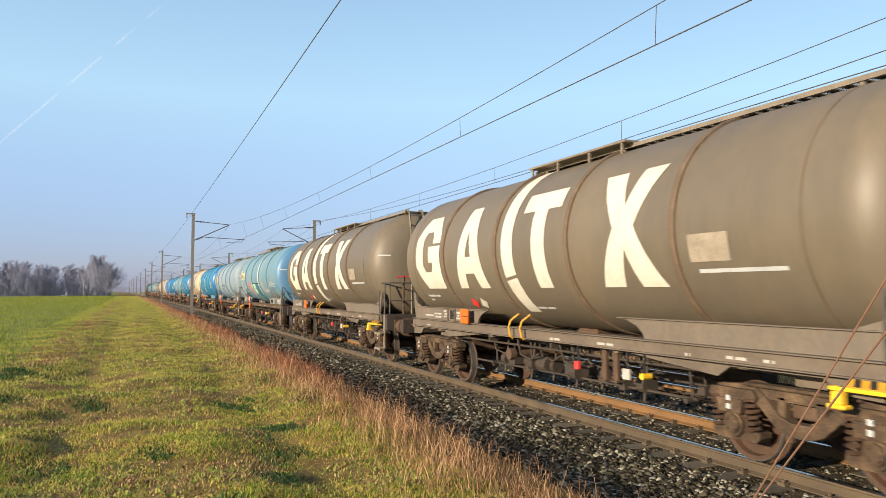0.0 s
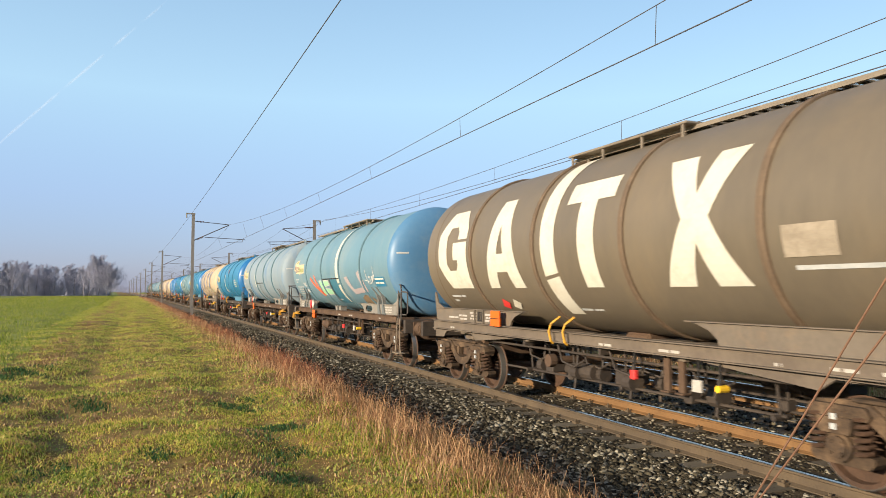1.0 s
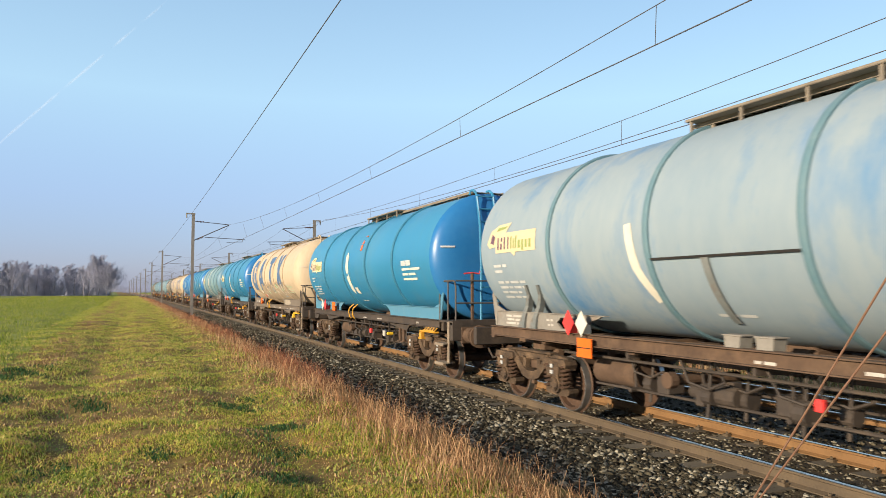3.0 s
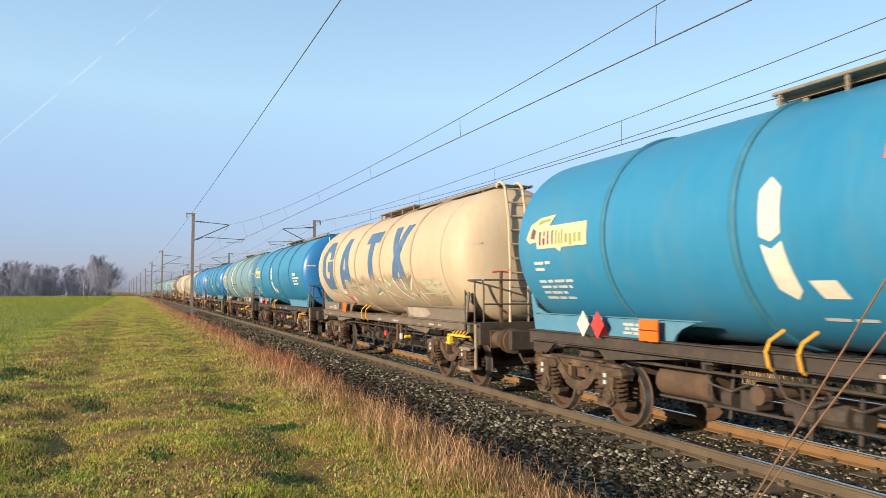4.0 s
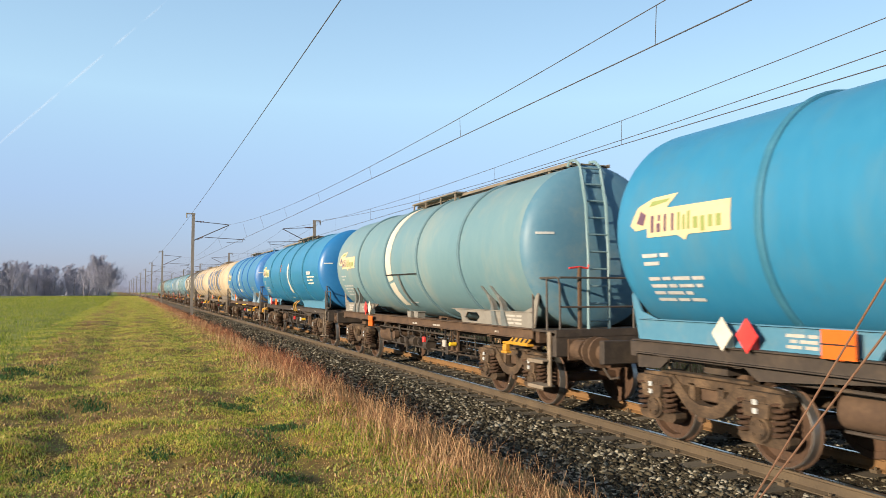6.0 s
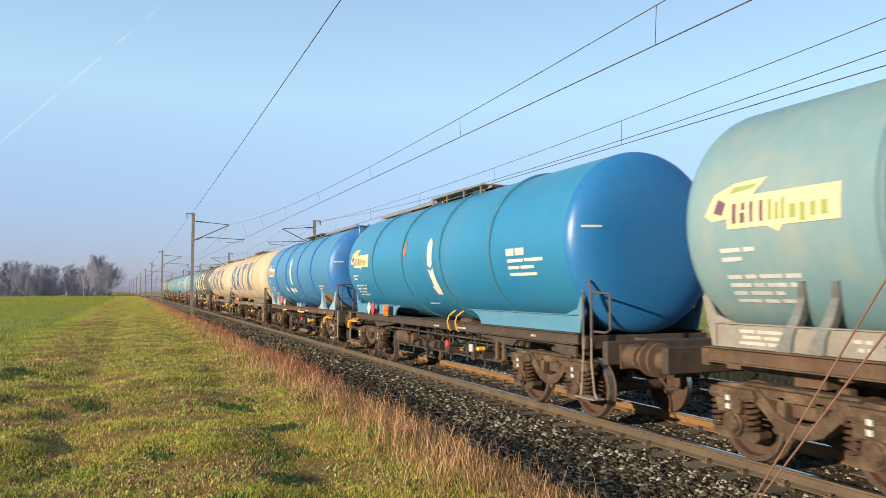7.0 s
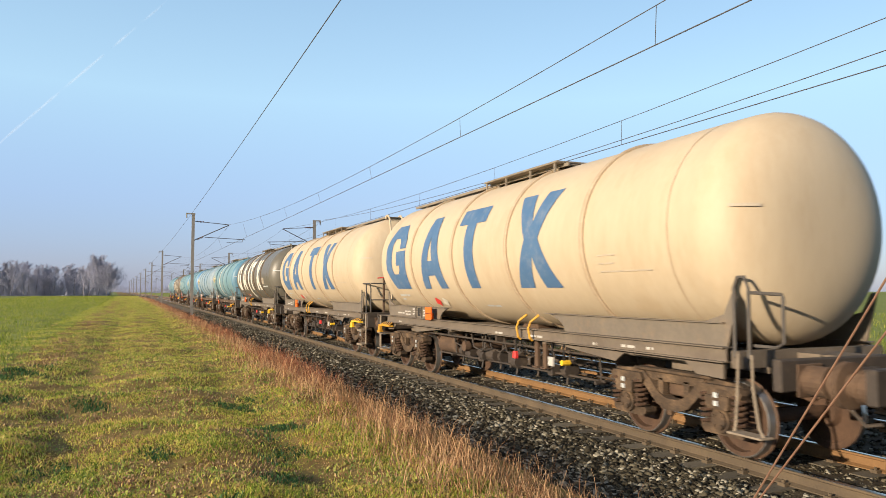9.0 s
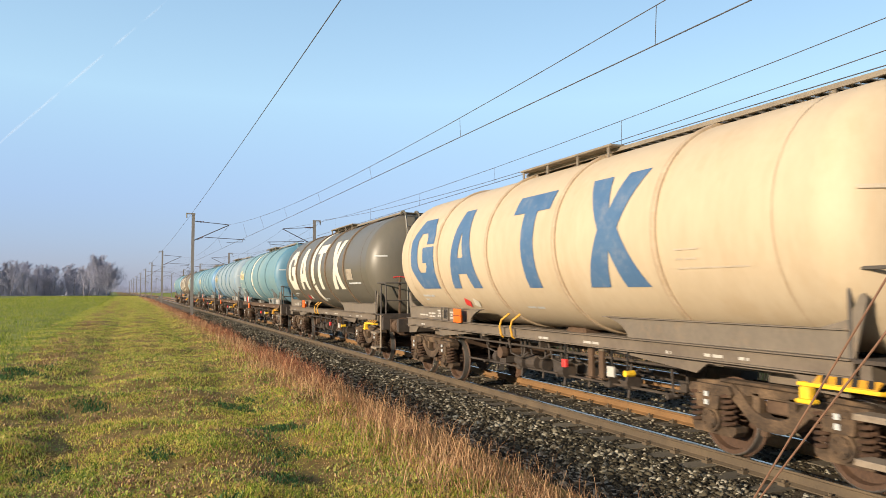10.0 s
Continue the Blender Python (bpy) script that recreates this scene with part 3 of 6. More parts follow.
def saddle_short(bm):
    """End saddle: a plate with a six-sided hole and a flared inner foot."""
    hole = [(-3.28, 1.47), (-3.40, 1.58), (-3.86, 1.58), (-3.98, 1.49), (-3.84, 1.40), (-3.42, 1.40)]
    outline = [(-6.1, 1.63), (-2.72, 1.63), (-2.78, 1.60), (-3.02, 1.54), (-3.10, 1.44), (-3.12, 1.362), (-6.1, 1.362)]
    fronts = []
    for x in (-1.19, -1.15):
        edges, loops = [], []
        for loop in (outline, hole):
            vs = [bm.verts.new((x, y, z)) for y, z in loop]
            loops.append(vs)
            edges += [bm.edges.new((vs[i], vs[(i + 1) % len(vs)])) for i in range(len(vs))]
        bmesh.ops.triangle_fill(bm, edges=edges, use_beauty=True)
        fronts.append(loops)
    for p, q in zip(*fronts):
        for i in range(len(p)):
            bm.faces.new((p[i], p[(i + 1) % len(p)], q[(i + 1) % len(p)], q[i]))
    bmesh.ops.recalc_face_normals(bm, faces=bm.faces)


def saddle_flange(bm):
    prism(bm, [(-6.1, 1.645), (-2.62, 1.645), (-2.62, 1.632), (-6.1, 1.632)], -1.22, -1.12)


def saddle_rib(bm):
    """A leaning rib that hugs the shell, wider at its foot."""
    rows = []
    for z, y, w in ((1.362, -4.72, 0.11), (1.52, -4.66, 0.075), (1.75, -4.55, 0.055), (1.95, -4.44, 0.045), (2.12, -4.36, 0.035)):
        x = -max(1.205, math.sqrt(TANK_R ** 2 - (TANK_Z - z) ** 2) + 0.035) if z > 1.6 else -1.235
        rows.append([bm.verts.new((px, py, z)) for px, py in ((x, y - w), (x, y + w), (x + 0.10, y + w), (x + 0.10, y - w))])
    for p, q in zip(rows, rows[1:]):
        for i in range(4):
            bm.faces.new((p[i], p[(i + 1) % 4], q[(i + 1) % 4], q[i]))
    bm.faces.new(rows[0][::-1])
    bm.faces.new(rows[-1])
    bmesh.ops.recalc_face_normals(bm, faces=bm.faces)


def saddle_horn(bm):
    """The brace at the tank's end, leaning outwards."""
    prism(bm, [(-5.80, 1.646), (-6.12, 1.646), (-6.12, 1.362), (-6.18, 1.362), (-6.33, 1.94), (-6.30, 2.0), (-6.25, 1.98), (-6.12, 1.74)], -1.192, -1.165)


def saddle_open(bm):
    """Open end saddle: a flared foot and a broad end bracket, the belly free between them."""
    prism(bm, [(-4.98, 1.362), (-4.80, 1.45), (-4.66, 1.58), (-4.56, 1.78), (-4.47, 2.02), (-4.37, 2.02), (-4.38, 1.72), (-4.28, 1.54), (-4.10, 1.43), (-3.88, 1.362)], -1.25, -1.15)
    prism(bm, [(-5.35, 1.362), (-5.55, 1.47), (-5.85, 1.58), (-6.05, 1.70), (-6.22, 1.96), (-6.29, 2.0), (-6.35, 1.92), (-6.20, 1.362)], -1.22, -1.165)


def side_sill(bm):
    for s in (-1, 1):
        box(bm, s * 1.24, s * 1.21, -6.2, 6.2, 1.19, 1.345)
        box(bm, s * 1.30, s * 1.13, -6.2, 6.2, 1.345, 1.36)
        box(bm, s * 1.30, s * 1.13, -6.2, 6.2, 1.175, 1.19)
    box(bm, -0.28, 0.28, -6.9, 6.9, 0.98, 1.28)
    for y in (-6.3, -4.4, -2.0, 2.0, 4.4, 6.3):
        box(bm, -1.2, 1.2, y - 0.06, y + 0.06, 1.12, 1.32)
    for y in (-5.06, 5.06):
        box(bm, -0.9, 0.9, y - 0.2, y + 0.2, 0.97, 1.2)


def headstock(bm):
    box(bm, -1.28, 1.28, -7.02, -6.90, 0.93, 1.28, 0.015)
    box(bm, -0.18, 0.18, -7.10, -7.0, 0.92, 1.16, 0.02)
    pipe(bm, [(0, -7.1, 1.04), (0, -7.3, 1.04), (0, -7.40, 1.0), (0, -7.42, 0.92), (0, -7.36, 0.88)], 0.035, 8)
    pipe(bm, [(0.04, -7.36, 0.95), (0.05, -7.50, 0.84), (0.05, -7.58, 0.74)], 0.022, 6)
    pipe(bm, [(-0.45, -7.08, 0.85), (-0.47, -7.22, 0.72), (-0.45, -7.36, 0.58), (-0.40, -7.52, 0.62)], 0.022, 6)


def buffer_stock(bm):
    box(bm, -1.06, -0.69, -7.05, -7.02, 0.87, 1.23, 0.01)
    rod(bm, (-0.875, -7.05, 1.05), (-0.875, -7.30, 1.05), 0.165, 20)
    rod(bm, (-0.875, -7.30, 1.05), (-0.875, -7.33, 1.05), 0.175, 20)
    rod(bm, (-0.875, -7.33, 1.05), (-0.875, -7.50, 1.05), 0.13, 20)


def buffer_head(bm):
    prof = [(-7.50, 0.09), (-7.51, 0.24), (-7.545, 0.245), (-7.56, 0.15), (-7.565, 0.0)]
    seg = 20
    lathe(bm, prof, 1.05, seg)
    bmesh.ops.translate(bm, verts=bm.verts, vec=(-0.875, 0, 0))


def end_platform(bm):
    box(bm, -1.25, 1.25, -7.0, -6.2, 1.32, 1.36)
    box(bm, -1.27, 1.27, -7.03, -6.98, 1.26, 1.38)


def end_rail(bm):
    """Handrails on one side of the end platform."""
    pipe(bm, [(-1.20, -6.15, 1.30), (-1.20, -6.15, 2.12), (-1.20, -6.20, 2.22), (-1.20, -6.30, 2.24), (-1.20, -6.92, 2.24), (-1.20, -6.99, 2.22), (-1.18, -7.0, 2.1), (-1.18, -7.0, 1.28)], 0.02)
    pipe(bm, [(-1.20, -6.62, 1.28), (-1.20, -6.62, 2.24)], 0.02)
    pipe(bm, [(-1.18, -7.0, 1.75), (0.3, -7.0, 1.75)], 0.018)
    pipe(bm, [(-1.18, -7.0, 2.24), (0.3, -7.0, 2.24)], 0.018)
    pipe(bm, [(0.3, -7.0, 1.28), (0.3, -7.0, 2.24)], 0.02)


def short_rail(bm):
    pipe(bm, [(-1.20, -6.30, 1.25), (-1.20, -6.30, 2.05), (-1.20, -6.36, 2.18), (-1.20, -6.46, 2.18), (-1.20, -6.52, 2.05), (-1.20, -6.52, 1.25)], 0.022)
    pipe(bm, [(-1.2, -6.52, 2.0), (-1.2, -6.98, 1.98), (-1.2, -7.0, 1.95), (-1.2, -7.0, 1.45), (-1.2, -6.9, 1.4), (-1.2, -6.6, 1.4)], 0.02)


def ladder(bm):
    for x in (-0.42, 0.0):
        pipe(bm, [(x, -6.70, 1.30), (x, -6.72, 2.6), (x, -6.66, 3.5), (x, -6.50, 4.2), (x, -6.42, 4.30), (x, -6.32, 4.36), (x, -6.18, 4.37), (x, -6.10, 4.28)], 0.03)
    for k in range(10):
        z = 1.5 + 0.3 * k
        y = -6.71 if z < 2.8 else -6.71 + 0.13 * (z - 2.8) ** 1.4
        rod(bm, (-0.42, y, z), (0.0, y, z), 0.018, 6)


def end_step(bm):
    """Two boards on a flat hanger below the corner of the platform."""
    box(bm, -1.275, -1.25, -6.84, -6.74, 0.44, 1.34)
    for z in (0.42, 0.84):
        box(bm, -1.40, -1.16, -6.80, -6.30, z, z + 0.03, 0.006)
        box(bm, -1.40, -1.388, -6.80, -6.30, z - 0.03, z + 0.005)


def low_step(bm):
    """A low board in a thin bent hanger."""
    pipe(bm, [(-1.27, -6.42, 1.30), (-1.29, -6.42, 0.95), (-1.31, -6.40, 0.50), (-1.31, -6.38, 0.42)], 0.018, 6)
    pipe(bm, [(-1.27, -6.62, 1.30), (-1.29, -6.64, 0.95), (-1.31, -6.74, 0.50), (-1.31, -6.80, 0.42)], 0.018, 6)
    box(bm, -1.40, -1.20, -6.84, -6.34, 0.40, 0.425, 0.006)


def handbrake(bm):
    box(bm, -0.78, -0.72, -6.96, -6.90, 1.36, 2.36, 0.01)
    rod(bm, (-0.75, -6.93, 2.3), (-0.75, -6.93, 2.42), 0.035, 8)


def brake_handle(bm):
    pipe(bm, [(-0.95, -6.93, 2.40), (-0.75, -6.93, 2.42), (-0.58, -6.93, 2.40), (-0.56, -6.93, 2.46)], 0.018, 6)


def end_lettering(end):
    """Small unreadable number on the domed end, as a bar."""
    half, depth, full = end
    def made(bm):
        for z, x0, x1 in ((3.0, -1.30, -0.98),):
            prev = None
            for k in range(7):
                x = x0 + (x1 - x0) * k / 6
                pair = []
                for dz in (0.0, 0.04):
                    r = math.hypot(x, z + dz - TANK_Z)
                    a = math.asin(min(1.0, (r / TANK_R) ** (1 / full)))
                    pair.append(bm.verts.new((x - 0.012, -half - depth * math.cos(a) - 0.018, z + dz)))
                if prev:
                    bm.faces.new((prev[0], pair[0], pair[1], prev[1]))
                prev = pair
    return made


def hazard_rail(bm):
    pipe(bm, [(-1.30, -6.60, 1.08), (-1.40, -6.60, 1.08), (-1.40, -5.70, 1.08), (-1.30, -5.70, 1.08)], 0.022, 6)
    box(bm, -1.45, -1.35, -5.86, -5.74, 0.93, 1.06, 0.015)
    box(bm, -1.46, -1.34, -5.90, -5.70, 0.89, 0.935, 0.012)


def slanted(bm, y0, y1, lean, x0, x1, z0, z1, thick):
    """A thin slab that rises from x0, z0 to x1, z1, sheared by lean along y."""
    low = [bm.verts.new(p) for p in ((x0, y0, z0), (x0, y1, z0), (x1, y1 + lean, z1), (x1, y0 + lean, z1))]
    top = [bm.verts.new(v.co + Vector((0, 0, thick))) for v in low]
    for i in range(4):
        bm.faces.new((low[i], low[(i + 1) % 4], top[(i + 1) % 4], top[i]))
    bm.faces.new(low[::-1])
    bm.faces.new(top)
    bmesh.ops.recalc_face_normals(bm, faces=bm.faces)


def hazard_board(bm):
    slanted(bm, -6.55, -5.86, 0.0, -1.385, -1.305, 1.10, 1.165, 0.012)


def hazard_stripes(bm):
    for k in range(4):
        y = -6.52 + 0.165 * k
        slanted(bm, y, y + 0.075, 0.05, -1.386, -1.304, 1.113, 1.178, 0.003)


def walkway(bm):
    z = TANK_Z + TANK_R + 0.01
    for x in (-0.42, 0.40):
        box(bm, x, x + 0.03, -6.2, 1.6, z - 0.02, z + 0.04)
    for k in range(39):
        y = -6.2 + 0.2 * k
        box(bm, -0.42, 0.42, y, y + 0.14, z, z + 0.02)
    for y in (-5.4, -3.6, -1.2, 1.2):
        for x in (-0.4, 0.38):
            box(bm, x, x + 0.03, y - 0.03, y + 0.03, TANK_Z + TANK_R - 0.14, z)


def dome_platform(bm):
    z = TANK_Z + TANK_R + 0.05
    box(bm, -0.62, 0.62, -1.5, 1.5, z, z + 0.04, 0.01)
    for y in (-1.4, -0.5, 0.5, 1.4):
        for x in (-0.6, 0.56):
            box(bm, x, x + 0.03, y - 0.02, y + 0.02, TANK_Z + TANK_R - 0.25, z)


def manhole(bm):
    z = TANK_Z + TANK_R - 0.05
    rod(bm, (0, 0, z), (0, 0, z + 0.14), 0.28, 20)
    rod(bm, (0, 0, z + 0.14), (0, 0, z + 0.18), 0.31, 20)


def brake_cylinder(bm):
    rod(bm, (-0.75, 2.3, 0.78), (-0.75, 3.3, 0.78), 0.2, 18)
    for y in (2.3, 3.3):
        rod(bm, (-0.75, y - 0.02, 0.78), (-0.75, y + 0.02, 0.78), 0.16, 18)
    for y in (2.5, 3.1):
        box(bm, -0.80, -0.70, y - 0.03, y + 0.03, 0.7, 1.14)


def brake_gear(bm):
    """Rods, levers, hangers and small tanks below the middle of the frame."""
    rod(bm, (-0.9, 0.3, 0.72), (-0.9, 0.9, 0.72), 0.13, 14)
    rod(bm, (-0.9, 0.9, 0.72), (-0.9, 1.1, 0.72), 0.09, 14)
    box(bm, -1.0, -0.75, -0.52, -0.30, 0.62, 0.86, 0.02)
    box(bm, -0.95, -0.65, 1.55, 1.78, 0.60, 0.84, 0.02)
    for x, z in ((-0.95, 0.62), (-0.3, 0.56), (0.3, 0.6), (0.8, 0.7)):
        rod(bm, (x, -3.4, z), (x, 3.2, z - 0.03), 0.02, 6)
    rod(bm, (-1.08, -3.6, 1.02), (-1.08, 3.9, 1.02), 0.022, 6)
    for k in range(15):
        y = -3.3 + 0.46 * k
        x = (-0.95, -0.3, 0.45)[k % 3]
        rod(bm, (x, y, 0.58), (x, y + 0.06, 1.16), 0.018, 6)
        if k % 2:
            box(bm, x - 0.09, x + 0.09, y - 0.05, y + 0.09, 0.56, 0.56 + 0.10 + 0.03 * (k % 5), 0.015)
        else:
            rod(bm, (x - 0.12, y, 0.60), (x + 0.14, y, 0.60), 0.035, 8)
    for y in (-2.7, -0.2, 2.1):
        box(bm, -1.2, 1.2, y - 0.03, y + 0.03, 1.06, 1.16)
    rod(bm, (0.7, -3.0, 0.8), (0.7, -1.6, 0.8), 0.18, 14)
    for k, (y, x) in enumerate(((0.62, -1.0), (0.2, -0.8), (-0.75, -0.95), (-1.1, -0.7), (1.9, -0.85), (-2.4, -0.9))):
        rod(bm, (x, y, 0.70), (x, y + 0.16, 0.70), 0.10 + 0.02 * (k % 3), 12)
        rod(bm, (x - 0.05, y + 0.08, 0.45), (x + 0.05, y + 0.1, 1.14), 0.022, 6)
        pipe(bm, [(x - 0.12, y - 0.3, 0.92), (x - 0.1, y, 0.80), (x - 0.14, y + 0.3, 0.86), (x - 0.1, y + 0.5, 1.12)], 0.018, 5)


def hanger_post(bm):
    """A flat post below the sill, with a foot plate."""
    box(bm, -1.14, -1.08, -0.055, 0.055, 0.70, 1.178, 0.008)
    box(bm, -1.18, -1.04, -0.08, 0.08, 0.68, 0.705, 0.006)


def tag_hanger(bm):
    """A thin hanger that carries a lever, tag or cap."""
    box(bm, -1.27, -1.25, -0.012, 0.012, 0.88, 1.18)


def outlet_valve(bm):
    box(bm, -0.35, 0.35, -0.3, 0.3, 1.0, 1.36, 0.04)


def outlet_pipe(bm):
    rod(bm, (-1.15, 1.25, 0.85), (0, 1.25, 0.85), 0.07, 12)
    rod(bm, (-1.22, 1.25, 0.85), (-1.1, 1.25, 0.85), 0.11, 12)


def yellow_hook(bm):
    pipe(bm, [(-1.28, 0, 1.16), (-1.33, 0, 1.20), (-1.36, 0.01, 1.36), (-1.34, -0.03, 1.48), (-1.22, -0.12, 1.60)], 0.021, 6)


def support_foot(bm):
    """Small bracket between the sill and the belly of the tank."""
    prism(bm, [(-0.11, 1.35), (0.11, 1.35), (0.13, 1.50), (-0.13, 1.50)], -1.2, -1.0)
    box(bm, -1.21, -0.99, -0.15, 0.15, 1.49, 1.51, 0.004)


def grab_bar(bm, y0, y1):
    pipe(bm, [(-1.28, y0, 1.17), (-1.36, y0 + 0.06, 1.165), (-1.37, (y0 + y1) / 2, 1.16), (-1.36, y1 - 0.06, 1.165), (-1.28, y1, 1.17)], 0.028, 8)


def plate(bm, y0, y1, z0, z1, x=-1.33, thick=0.02):
    box(bm, x, x + thick, y0, y1, z0, z1)


def diamond(bm, y, z, r=0.19, x=-1.33):
    prism(bm, [(y - r, z), (y, z + r * 1.25), (y + r, z), (y, z - r * 1.25)], x, x + 0.012)


def wrap(name, polys, mat, wagon, label="", mirror_side=False, lift=0.008):
    """Flat markings laid on the shell: outlines in (y, angle above the horizontal, in radians * radius)."""
    key = "mark_" + name
    if key not in cache:
        bm = bmesh.new()
        for poly in polys:
            loops = poly if isinstance(poly[0][0], (tuple, list)) else [poly]
            edges = []
            for loop in loops:
                vs = [bm.verts.new((0, y, a)) for y, a in loop]
                edges += [bm.edges.new((vs[i], vs[(i + 1) % len(vs)])) for i in range(len(vs))]
            bmesh.ops.triangle_fill(bm, edges=edges, use_beauty=True, use_dissolve=False)
        for k in range(-20, 21):
            bmesh.ops.bisect_plane(bm, geom=bm.verts[:] + bm.edges[:] + bm.faces[:], plane_co=(0, 0, k * 0.1), plane_no=(0, 0, 1))
        for v in bm.verts:
            a = v.co.z / TANK_R
            r = TANK_R + lift
            v.co = (-r * math.cos(a), v.co.y, TANK_Z + r * math.sin(a))
        for f in bm.faces:
            if f.normal.x > 0:
                f.normal_flip()
        bm.normal_update()
        for f in bm.faces:
            if f.normal.x > 0:
                f.normal_flip()
        me = bpy.data.meshes.new(name)
        bm.to_mesh(me)
        bm.free()
        me.materials.append(mat)
        cache[key] = me
    ob = new(name, cache[key])
    ob.parent = wagon
    ob.material_slots[0].link = "OBJECT"
    ob.material_slots[0].material = mat
    if label:
        tagged(ob, label)
    return ob


def rect(y0, y1, a0, a1):
    return [(y0, a0), (y1, a0), (y1, a1), (y0, a1)]


def mirrored(build, shift=None):
    """The same part for the far side: mirrored in x, or moved by shift."""
    def made(bm):
        build(bm)
        if shift:
            bmesh.ops.translate(bm, verts=bm.verts, vec=(shift, 0, 0))
        else:
            bmesh.ops.scale(bm, vec=(-1, 1, 1), verts=bm.verts)
            bmesh.ops.reverse_faces(bm, faces=bm.faces)
    return made


def big_marks(wagon, mat, label, shifts):
    """Four plain block shapes along the shell: open ring, wedge, hammer, hourglass."""
    lo, hi = -0.78, 0.92
    ring_mark = [(5.38, lo + 0.52), (5.38, hi - 0.52), (4.98, hi), (4.28, hi), (3.95, hi - 0.45), (3.95, hi - 0.66), (4.38, hi - 0.66), (4.38, hi - 0.50), (4.48, hi - 0.38), (4.82, hi - 0.38), (4.94, hi - 0.55),
                 (4.94, lo + 0.55), (4.82, lo + 0.40), (4.50, lo + 0.40), (4.40, lo + 0.52), (4.40, lo + 0.62), (4.62, lo + 0.62), (4.62, lo + 0.98), (3.95, lo + 0.98), (3.95, lo), (4.98, lo)]
    wedge = [[(3.18, lo), (2.80, lo), (2.70, lo + 0.32), (2.30, lo + 0.32), (2.20, lo), (1.80, lo), (2.22, hi), (2.68, hi)], [(2.62, lo + 0.66), (2.47, lo + 1.2), (2.36, lo + 0.66)]]
    hammer = [(-0.12, lo), (-0.55, lo), (-0.55, hi - 0.36), (-0.95, hi - 0.36), (-0.95, hi), (0.28, hi), (0.28, hi - 0.36), (-0.12, hi - 0.36)]
    glass = [(-2.02, lo), (-2.52, lo), (-2.70, lo + 0.55), (-2.9, lo), (-3.42, lo), (-2.92, 0.08), (-3.38, hi), (-2.9, hi), (-2.70, hi - 0.55), (-2.52, hi), (-2.02, hi), (-2.46, 0.08)]
    for name, poly, dy in zip(("ring", "wedge", "hammer", "glass"), ([ring_mark], [wedge], [hammer], [glass]), shifts):
        ob = wrap("block_" + name, poly, mat, wagon, label)
        ob.name = "block_mark"
        ob.location = (0, dy, 0)


def text_bars(name, wagon, mat, y0, rows, a_top, step=0.12, tall=0.055):
    """Unreadable small lettering as plain bars; rows: lists of lengths with gaps of 0.08."""
    polys = []
    for r, lengths in enumerate(rows):
        y = y0
        for n in lengths:
            a = a_top - r * step
            polys.append(rect(y - n, y, a - tall, a))
            y -= n + 0.045
    tagged(wrap("lettering_" + name, polys, mat, wagon), kind="stuff").name = "lettering"


def panel_logo(wagon):
    def put(polys):
        return [[(4.15 + (y - 4.15) * 1.14, a - 0.11) for y, a in p] for p in polys]
    wrap("logo_panel", put([[(5.72, 0.18), (5.60, 0.42), (5.35, 0.52), (4.95, 0.54), (5.10, 0.36), (4.15, 0.36), (4.15, 0.0), (4.75, 0.0), (4.80, -0.07), (4.92, 0.0), (5.42, 0.0), (5.42, 0.12), (5.62, 0.10)]]), M["logo_cream"], wagon, "cream logo panel with plum and green bars")
    tagged(wrap("logo_bar", put([rect(5.30, 5.35, 0.06, 0.28), rect(5.19, 5.25, 0.06, 0.17), rect(5.19, 5.23, 0.20, 0.28), rect(5.09, 5.13, 0.06, 0.28), rect(4.97, 5.01, 0.06, 0.28), [(5.60, 0.20), (5.48, 0.16), (5.44, 0.30), (5.54, 0.36)]]), M["logo_plum"], wagon, lift=0.012), kind="stuff")
    tagged(wrap("logo_bar_green", put([rect(4.87, 4.91, 0.06, 0.28), rect(4.79, 4.83, 0.06, 0.24), rect(4.72, 4.76, 0.06, 0.28), rect(4.60, 4.67, 0.06, 0.20), rect(4.50, 4.56, 0.02, 0.20), rect(4.39, 4.45, 0.06, 0.20), rect(4.27, 4.34, 0.06, 0.20), [(5.40, 0.40), (5.10, 0.44), (5.06, 0.48), (5.36, 0.47)]]), M["logo_green"], wagon, lift=0.012), kind="stuff").name = "logo_bar"


def frame_plates(wagon, rows, mat):
    """Small data panels on the sill and the side plates, their unreadable lines as bars."""
    for k, (y0, y1, z0, z1) in enumerate(rows):
        def bars(bm):
            n = max(1, int((z1 - z0) / 0.055))
            x = -1.1935 if z0 > 1.36 else -1.2435
            for i in range(n):
                z = z1 - (i + 0.9) * (z1 - z0) / n
                cut = y0 + (y1 - y0) * (0.35, 0.6, 0.45)[(i + k) % 3]
                box(bm, x, x + 0.004, y0, cut - 0.02, z, z + 0.036)
                box(bm, x, x + 0.004, cut + 0.02, y1 - 0.05 * (i % 2), z, z + 0.036)
        ob = cached("plate_%d_%d_%d" % (k, y0 * 100, z0 * 100), bars, mat, wagon, name="lettering", own=mat)
        tagged(ob, kind="stuff")


